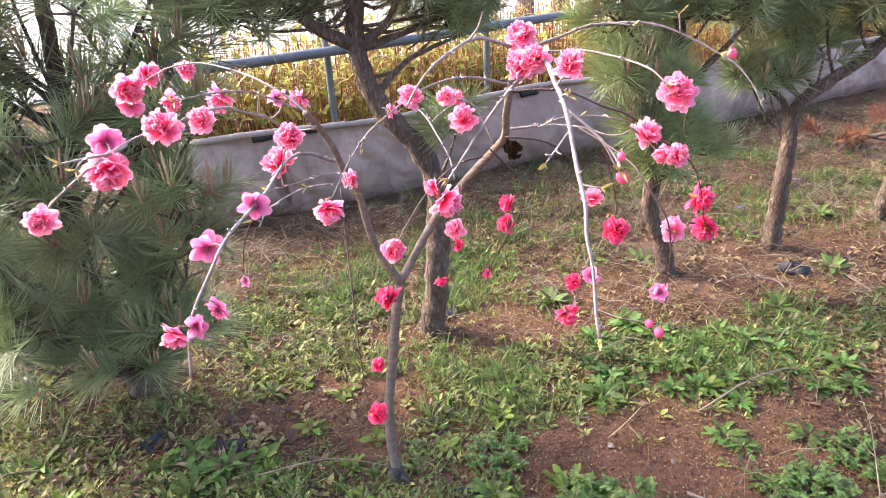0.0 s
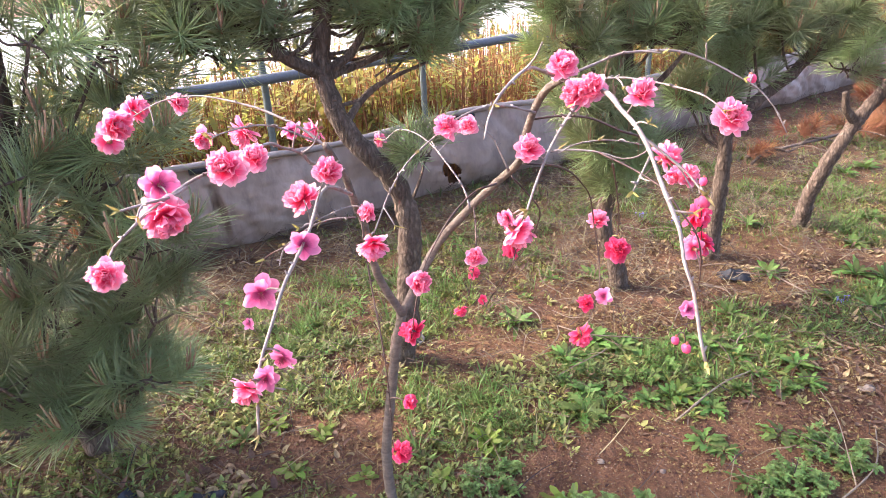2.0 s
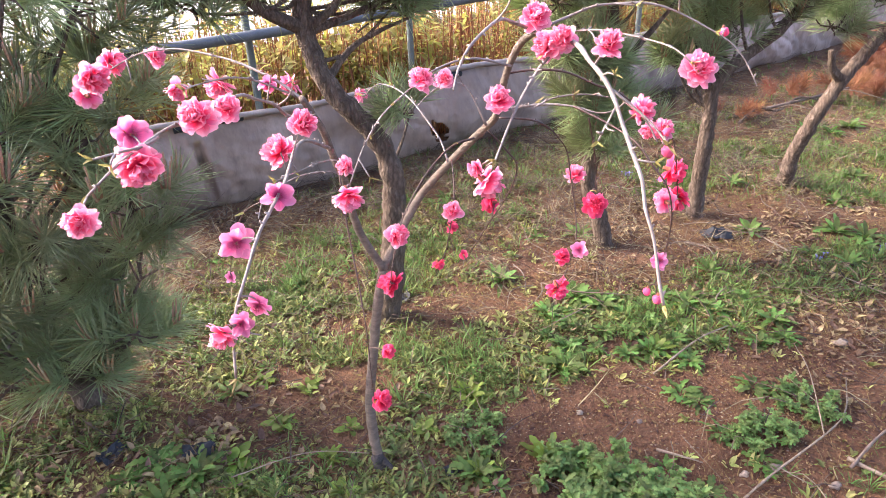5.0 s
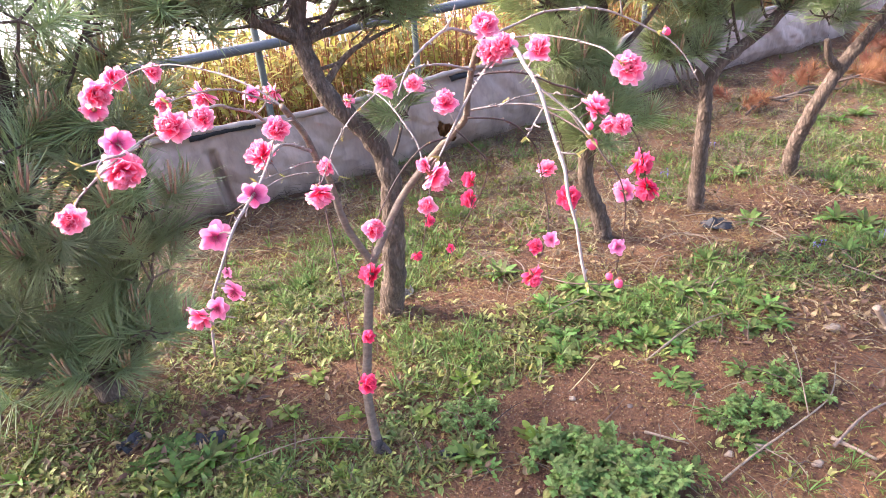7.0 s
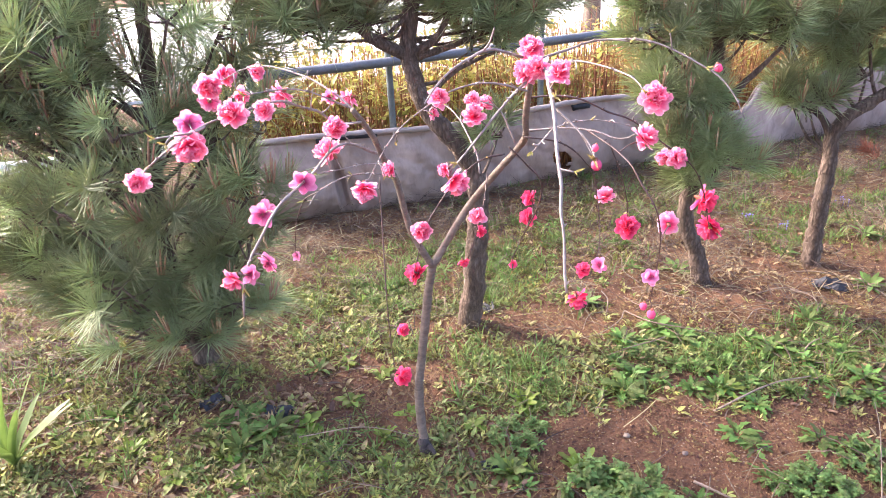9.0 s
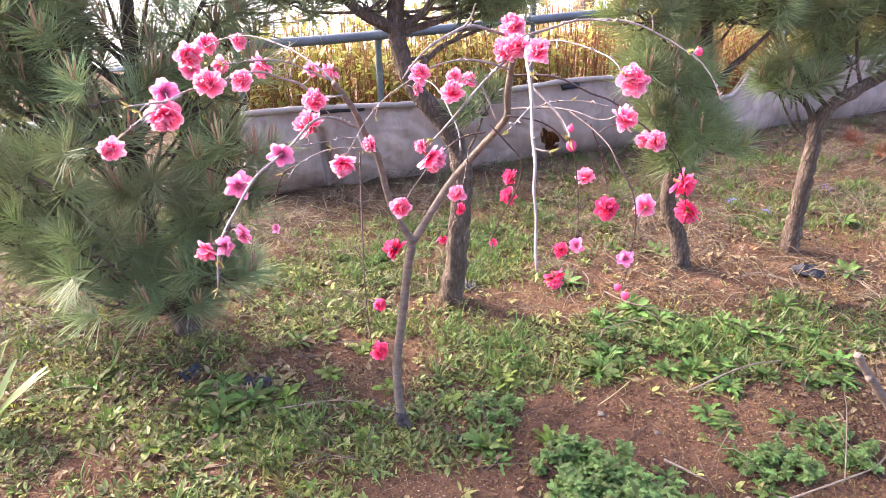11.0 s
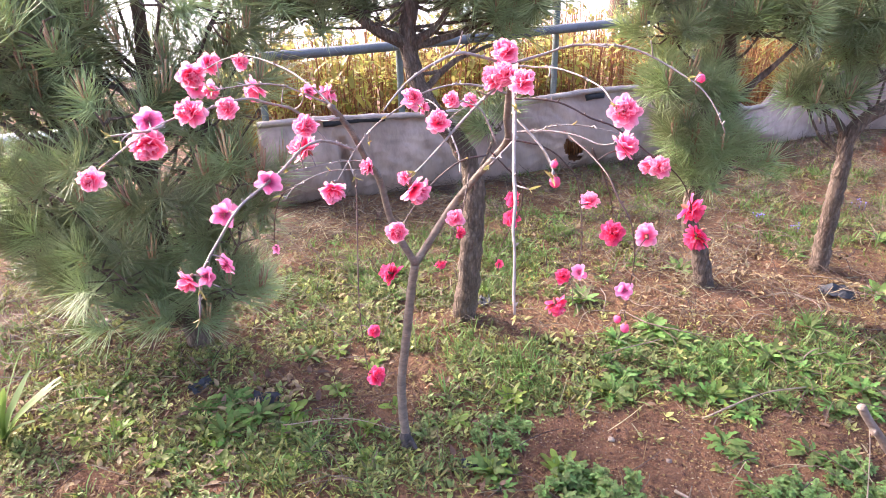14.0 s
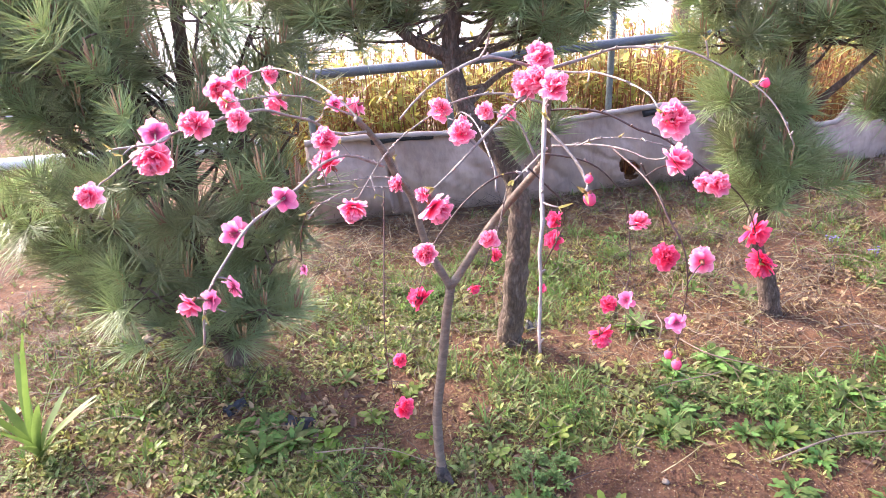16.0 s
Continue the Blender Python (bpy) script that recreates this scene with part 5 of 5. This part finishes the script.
r, base = wide(130000, lambda x, y: (0.20 + 0.42 * blob(x, y, DRY) - 0.12 * blob(x, y, GREEN) - 0.16 * blob(x, y, NAKED)), 3)
n = len(base)
b = Build()
base[:, 2] += r.uniform(0.002, 0.016, n)
ribbons(b, base, r.uniform(0, 6.28, n), r.uniform(0.02, 0.11, n), r.uniform(0.0012, 0.0032, n), r.uniform(-0.2, 0.35, n), r.uniform(-0.3, 0.7, n), 2, 0.5, 0.3, 0.1)
thing("straw_litter", "scattered dry straw and fallen pine needles", "litter", b.mesh("straw_litter", STRAW), kind="stuff")
r, base = wide(170000, lambda x, y: (0.22 + 0.34 * blob(x, y, DRY) - 0.1 * blob(x, y, NAKED)), 6)
n = len(base)
b = Build()
base[:, 2] += r.uniform(0.001, 0.012, n)
ln = r.uniform(0.006, 0.03, n) * r.uniform(0.7, 1.0, n)
ribbons(b, base, r.uniform(0, 6.28, n), ln, ln * r.uniform(0.25, 0.55, n), r.uniform(-0.4, 0.6, n), r.uniform(-0.8, 1.0, n), 2, 0.5)
thing("leaf_litter", "curled beige and olive dead leaf scraps", "litter", b.mesh("leaf_litter", LITTER), kind="stuff")
r, base = wide(9000, lambda x, y: 0.10 + 0.8 * blob(x, y, ((-0.6, 3.1, 0.7, 0.35, 0.8), (0.5, 3.6, 1.2, 0.35, 1.0), (1.7, 2.0, 0.35, 0.4, 0.8), (2.2, 3.9, 1.0, 0.6, 1.0), (3.5, 4.8, 1.2, 0.8, 1.0), (-1.5, 1.9, 0.3, 0.3, 0.7), (1.3, 2.3, 0.4, 0.3, 0.4))), 12)
b = Build()
for p in base:
    a, ln = r.uniform(0, 6.28), r.uniform(0.06, 0.24)
    d = np.array([math.cos(a), math.sin(a), 0]) * ln / 2
    lift = np.array([0, 0, r.uniform(0.008, 0.03)])
    bend = np.array([r.normal(0, 0.02), r.normal(0, 0.02), r.uniform(0, 0.02)])
    tube(b, [p - d + lift, p + bend + lift, p + d + (0, 0, 0.006)], r.uniform(0.0009, 0.0022), 0.0008, 4, 0.07, cap=False)
r, base = wide(95000, lambda x, y: np.clip((y - 2.0 - 0.25 * x) / 0.8, 0, 1) * (0.40 - 0.35 * blob(x, y, GREEN)) + 0.012, 14)
n = len(base)
base[:, 2] += 0.004 + 0.07 * r.uniform(0, 1, n) ** 2
ribbons(b, base, r.uniform(0, 6.28, n), r.uniform(0.04, 0.16, n), r.uniform(0.0018, 0.0046, n), r.uniform(-0.45, 0.5, n), r.uniform(-0.5, 0.7, n), 3, 0.6, 0.4, 0.1)
thing("dry_stems", "tangle of thin grey-brown dead stems", "litter", b.mesh("dry_stems", DRY_STEM), kind="stuff")
r, base = scatter(110000, lambda x, y: 0.32 + 0.6 * blob(x, y, BARE), 4, (-1.8, 0.9), (2.2, 3.2))
r2, more = scatter(45000, lambda x, y: 0.12 + 0.75 * blob(x, y, BARE), 44, (0.0, 0.95), (2.0, 2.3))
base = np.concatenate([base, more])
b = Build()
octa = np.array([(1, 0, 0), (-1, 0, 0), (0, 1, 0), (0, -1, 0), (0, 0, 1), (0, 0, -1)], float)
of = [(0, 2, 4), (2, 1, 4), (1, 3, 4), (3, 0, 4), (2, 0, 5), (1, 2, 5), (3, 1, 5), (0, 3, 5)]
n = len(base)
size = 0.0011 + 0.0055 * r.uniform(0, 1, n) ** 7
v = base[:, None, :] + (octa[None] * r.uniform(0.6, 1.3, (n, 6, 1))) * size[:, None, None] + np.array([0, 0, 0.004])
b.add(v.reshape(-1, 3), (np.array(of)[None] + (np.arange(n) * 6)[:, None, None]).reshape(-1, 3).tolist())
thing("soil_crumbs", "loose crumbs of red soil and grit", "gravel", b.mesh("soil_crumbs", CRUMB, False), kind="stuff")

r, base = scatter(60000, lambda x, y: 0.16 + 0.5 * blob(x, y, BARE), 46, (-1.8, 0.9), (2.4, 3.2))
n = len(base)
b = Build()
size = 0.0010 + 0.0032 * r.uniform(0, 1, n) ** 3
v = base[:, None, :] + (octa[None] * r.uniform(0.5, 1.3, (n, 6, 1)) * np.array([1.2, 1.0, 0.7])) * size[:, None, None] + np.array([0, 0, 0.0045])
b.add(v.reshape(-1, 3), (np.array(of)[None] + (np.arange(n) * 6)[:, None, None]).reshape(-1, 3).tolist())
thing("pale_grit", "fine pale tan grit strewn over the red soil", "gravel", b.mesh("pale_grit", GRIT, False), kind="stuff")
r, base = wide(52000, lambda x, y: 0.05 + 0.75 * blob(x, y, ((1.75, 2.05, 0.40, 0.45, 1.0), (1.25, 2.62, 0.45, 0.2, 0.6), (2.3, 2.8, 0.6, 0.5, 0.6), (-1.5, 1.75, 0.4, 0.3, 0.6), (-1.0, 1.52, 0.4, 0.22, 0.55), (-0.35, 1.86, 0.25, 0.1, 0.4), (0.9, 3.1, 0.8, 0.3, 0.4))), 18)
n = len(base)
b = Build()
base[:, 2] += r.uniform(0.003, 0.016, n)
ln = r.uniform(0.012, 0.042, n)
ribbons(b, base, r.uniform(0, 6.28, n), ln, ln * r.uniform(0.3, 0.6, n), r.uniform(-0.5, 0.8, n), r.uniform(-1.4, 1.6, n), 3, 0.7)
thing("curled_leaves", "curled pale tan dead leaves on the soil", "litter", b.mesh("curled_leaves", PALE_LEAF), kind="stuff")

# ---- single small things on the soil ----
for i, (x, y, s) in enumerate(((0.92, 1.31, 0.016), (1.47, 1.80, 0.024), (0.83, 1.30, 0.012), (-1.64, 2.01, 0.026), (-1.72, 1.9, 0.016), (0.45, 1.62, 0.010), (0.62, 1.55, 0.009), (1.05, 1.22, 0.014))):
    b = Build()
    ball(b, (0, 0, s * 0.3), s, 6, 9, (1.2, 0.9, 0.6), 0.9, i * 2.3)
    thing("stone", "rough pale stone half sunk in the soil", "stone", b.mesh("stone", STONE), pose(x, y, height(x, y)), "stones on the soil")


def stick(points, r0, label, forks=(), bark=None):
    b = Build()
    o = Vector(points[0])
    tube(b, [Vector(p) - o for p in points], r0, r0 * 0.5, 7, 0.012, 0.45)
    for pts in forks:
        tube(b, [Vector(p) - o for p in pts], r0 * 0.55, r0 * 0.25, 6, 0.015, 0.45)
    thing("fallen_stick", label, "stick", b.mesh("fallen_stick", bark or STICK), pose(*o), "fallen sticks")


stick([(0.76, 1.20, 0.012), (0.90, 1.27, 0.03), (1.10, 1.36, 0.05), (1.24, 1.46, 0.03), (1.36, 1.62, 0.015)], 0.0036, "long thin dry grey stick on the soil", [[(0.92, 1.28, 0.03), (0.98, 1.22, 0.015)], [(1.1, 1.36, 0.05), (1.16, 1.55, 0.12), (1.22, 1.72, 0.1)]])
stem = thing("pruned_stem", "leaning grey-brown bare stem with a cut tip", "sapling stem", m=pose(1.28, 0.80, 0.0))
b = Build()
tube(b, [(0.0, 0.0, -0.03), (-0.17, -0.02, 0.3), (-0.38, -0.04, 0.6), (-0.532, -0.05, 0.797), (-0.562, -0.05, 0.837), (-0.590, -0.05, 0.874), (-0.599, -0.05, 0.888)], 0.011, 0.0059, 10, 0.015, 0.2)
ball(b, (-0.599, -0.05, 0.888), 0.0068, 5, 8, (1, 1, 0.7), 0.3)
ball(b, (-0.576, -0.055, 0.851), 0.0064, 5, 8, (0.8, 1, 1), 0.4, 2.0)
part("stem", b.mesh("stem", PEACH_BARK), stem)
stick([(1.12, 1.26, 0.02), (1.3, 1.36, 0.04), (1.5, 1.42, 0.02)], 0.005, "dry grey stick with peeling bark")
stick([(1.14, 1.30, 0.012), (1.18, 1.24, 0.015), (1.21, 1.20, 0.012)], 0.008, "short thick broken stick")
stick([(0.62, 1.42, 0.01), (0.68, 1.38, 0.014), (0.73, 1.35, 0.01)], 0.005, "short broken brown twig on bare soil")
stick([(1.60, 2.75, 0.012), (1.72, 2.3, 0.02), (1.86, 1.98, 0.03), (1.98, 1.85, 0.015)], 0.004, "long bent dry stem across the soil")
stick([(0.75, 1.75, 0.012), (0.95, 1.86, 0.05), (1.12, 1.95, 0.03)], 0.004, "thin pale dry stem over the weeds")
stick([(-0.62, 1.50, 0.02), (-0.40, 1.52, 0.06), (-0.22, 1.50, 0.05)], 0.0022, "thin dark twig near the ground")
stick([(2.35, 4.15, 0.03), (2.55, 4.28, 0.08), (2.7, 4.27, 0.06), (2.95, 4.43, 0.09), (3.2, 4.44, 0.05), (3.45, 4.66, 0.08), (3.7, 4.72, 0.06)], 0.010, "crooked cut pine branch lying by the fence", [[(2.7, 4.27, 0.08), (2.72, 4.1, 0.14), (2.8, 3.9, 0.12)], [(3.2, 4.5, 0.08), (3.22, 4.3, 0.16), (3.34, 4.1, 0.14), (3.5, 3.95, 0.08)], [(2.95, 4.43, 0.09), (3.05, 4.6, 0.2), (3.2, 4.72, 0.22)]], PINE_BARK)
pick = random.Random(404)
for k in range(54):
    x0, x1, y0, y1 = ((1.1, 2.7, 1.7, 3.6), (-2.1, -1.2, 1.5, 2.5), (-0.9, 1.6, 2.9, 3.9), (0.3, 1.6, 2.2, 2.9))[k % 4]
    x, y, a, ln = pick.uniform(x0, x1), pick.uniform(y0, y1), pick.uniform(0, 6.28), pick.uniform(0.12, 0.38)
    if y > 3.85 + 0.5 * x:
        continue
    d, w = Vector((math.cos(a), math.sin(a), 0)) * ln, Vector((-math.sin(a), math.cos(a), 0)) * ln * pick.uniform(-0.2, 0.2)
    p = Vector((x, y, height(x, y) + 0.012))
    stick([p, p + d * 0.35 + w + Vector((0, 0, pick.uniform(0, 0.03))), p + d * 0.7 + w * 0.8 + Vector((0, 0, pick.uniform(0, 0.04))), p + d], pick.uniform(0.0016, 0.0032), "thin bent dry stalk lying on the litter", [[p + d * 0.5 + w, p + d * 0.7 - w * 1.5 + Vector((0, 0, 0.03))]] if k % 3 == 0 else [])
dead = [(2.48, 4.35, 0.06), (2.95, 4.45, 0.1), (3.4, 4.5, 0.12), (3.7, 4.7, 0.1), (4.0, 4.9, 0.12), (4.2, 5.2, 0.15), (3.9, 5.1, 0.2), (4.3, 5.5, 0.15), (3.6, 4.5, 0.05), (4.1, 5.3, 0.3), (4.4, 5.3, 0.1)]
brush = thing("dry_brush", "heap of rust-brown dead pine boughs", "dead branches", m=pose(3.6, 4.7, 0))
b = Build()
tube(b, [(-1.2, -0.4, 0.03), (-0.4, -0.2, 0.08), (0.3, 0.1, 0.1), (0.8, 0.7, 0.1)], 0.012, 0.006, 7, 0.05, 0.2)
part("bough", b.mesh("bough", STICK), brush)
for i, (x, y, z) in enumerate(dead):
    for k in range(4):
        d = Vector((rng.normal(), rng.normal(), 0.4)).normalized()
        part("needle_tuft", DEAD_TUFTS[(i + k) % 2], brush, "", Matrix.LocRotScale(Vector((x - 3.6 + rng.normal(0, 0.07), y - 4.7 + rng.normal(0, 0.07), z)), d.to_track_quat("Z", "Y"), (1.2, 1.2, 1.2)))


def scrap(x, y, size, seed, label):
    """A crumpled piece of dark plastic film."""
    r = random.Random(seed)
    b = Build()
    k = 7
    verts = []
    for j in range(k):
        for i in range(k):
            u, v = i / (k - 1) - 0.5, j / (k - 1) - 0.5
            h = 0.5 * size * max(0, noise.noise(Vector((u * 3 + seed, v * 3, 0))) + 0.45)
            verts.append((u * size * (1.4 + 0.3 * r.random()), v * size * (0.8 + 0.4 * r.random()), 0.003 + h))
    b.add(verts, [(j * k + i, j * k + i + 1, (j + 1) * k + i + 1, (j + 1) * k + i) for j in range(k - 1) for i in range(k - 1)])
    ob = thing("plastic_scrap", label, "plastic scrap", b.mesh("plastic_scrap", DARK_PLASTIC, False), pose(x, y, height(x, y), 0, 0, r.uniform(0, 360)), "plastic scraps")
    ob.modifiers.new("thick", "SOLIDIFY").thickness = 0.0015


scrap(1.45, 2.67, 0.09, 3, "crumpled black plastic scrap lying on the soil")
scrap(-1.0, 1.66, 0.055, 5, "torn dark blue-black plastic film")
scrap(-0.74, 1.63, 0.06, 8, "half-buried black plastic flap")
scrap(0.02, 1.44, 0.04, 13, "small dark plastic scrap")
scrap(-0.06, 2.40, 0.05, 17, "dark scrap beside the pine trunk")
for x, y in ((1.30, 3.45), (1.9, 3.7), (1.75, 2.35), (2.1, 2.4), (1.45, 3.3)):
    b = Build()
    for k in range(7):
        c = Vector((rng.normal(0, 0.02), rng.normal(0, 0.02), rng.uniform(0.02, 0.05)))
        ribbons(b, [c] * 4, np.arange(4) * 1.57, 0.008, 0.006, 0.4, 0.3, 2)
        tube(b, [(c.x, c.y, 0), tuple(c)], 0.0007, 0.0007, 4, 0.03)
    thing("violet_flower", "tiny violet-blue wild flowers in the grass", "wild flower", b.mesh("violet_flower", VIOLET), pose(x, y, height(x, y)), "violet wild flowers")
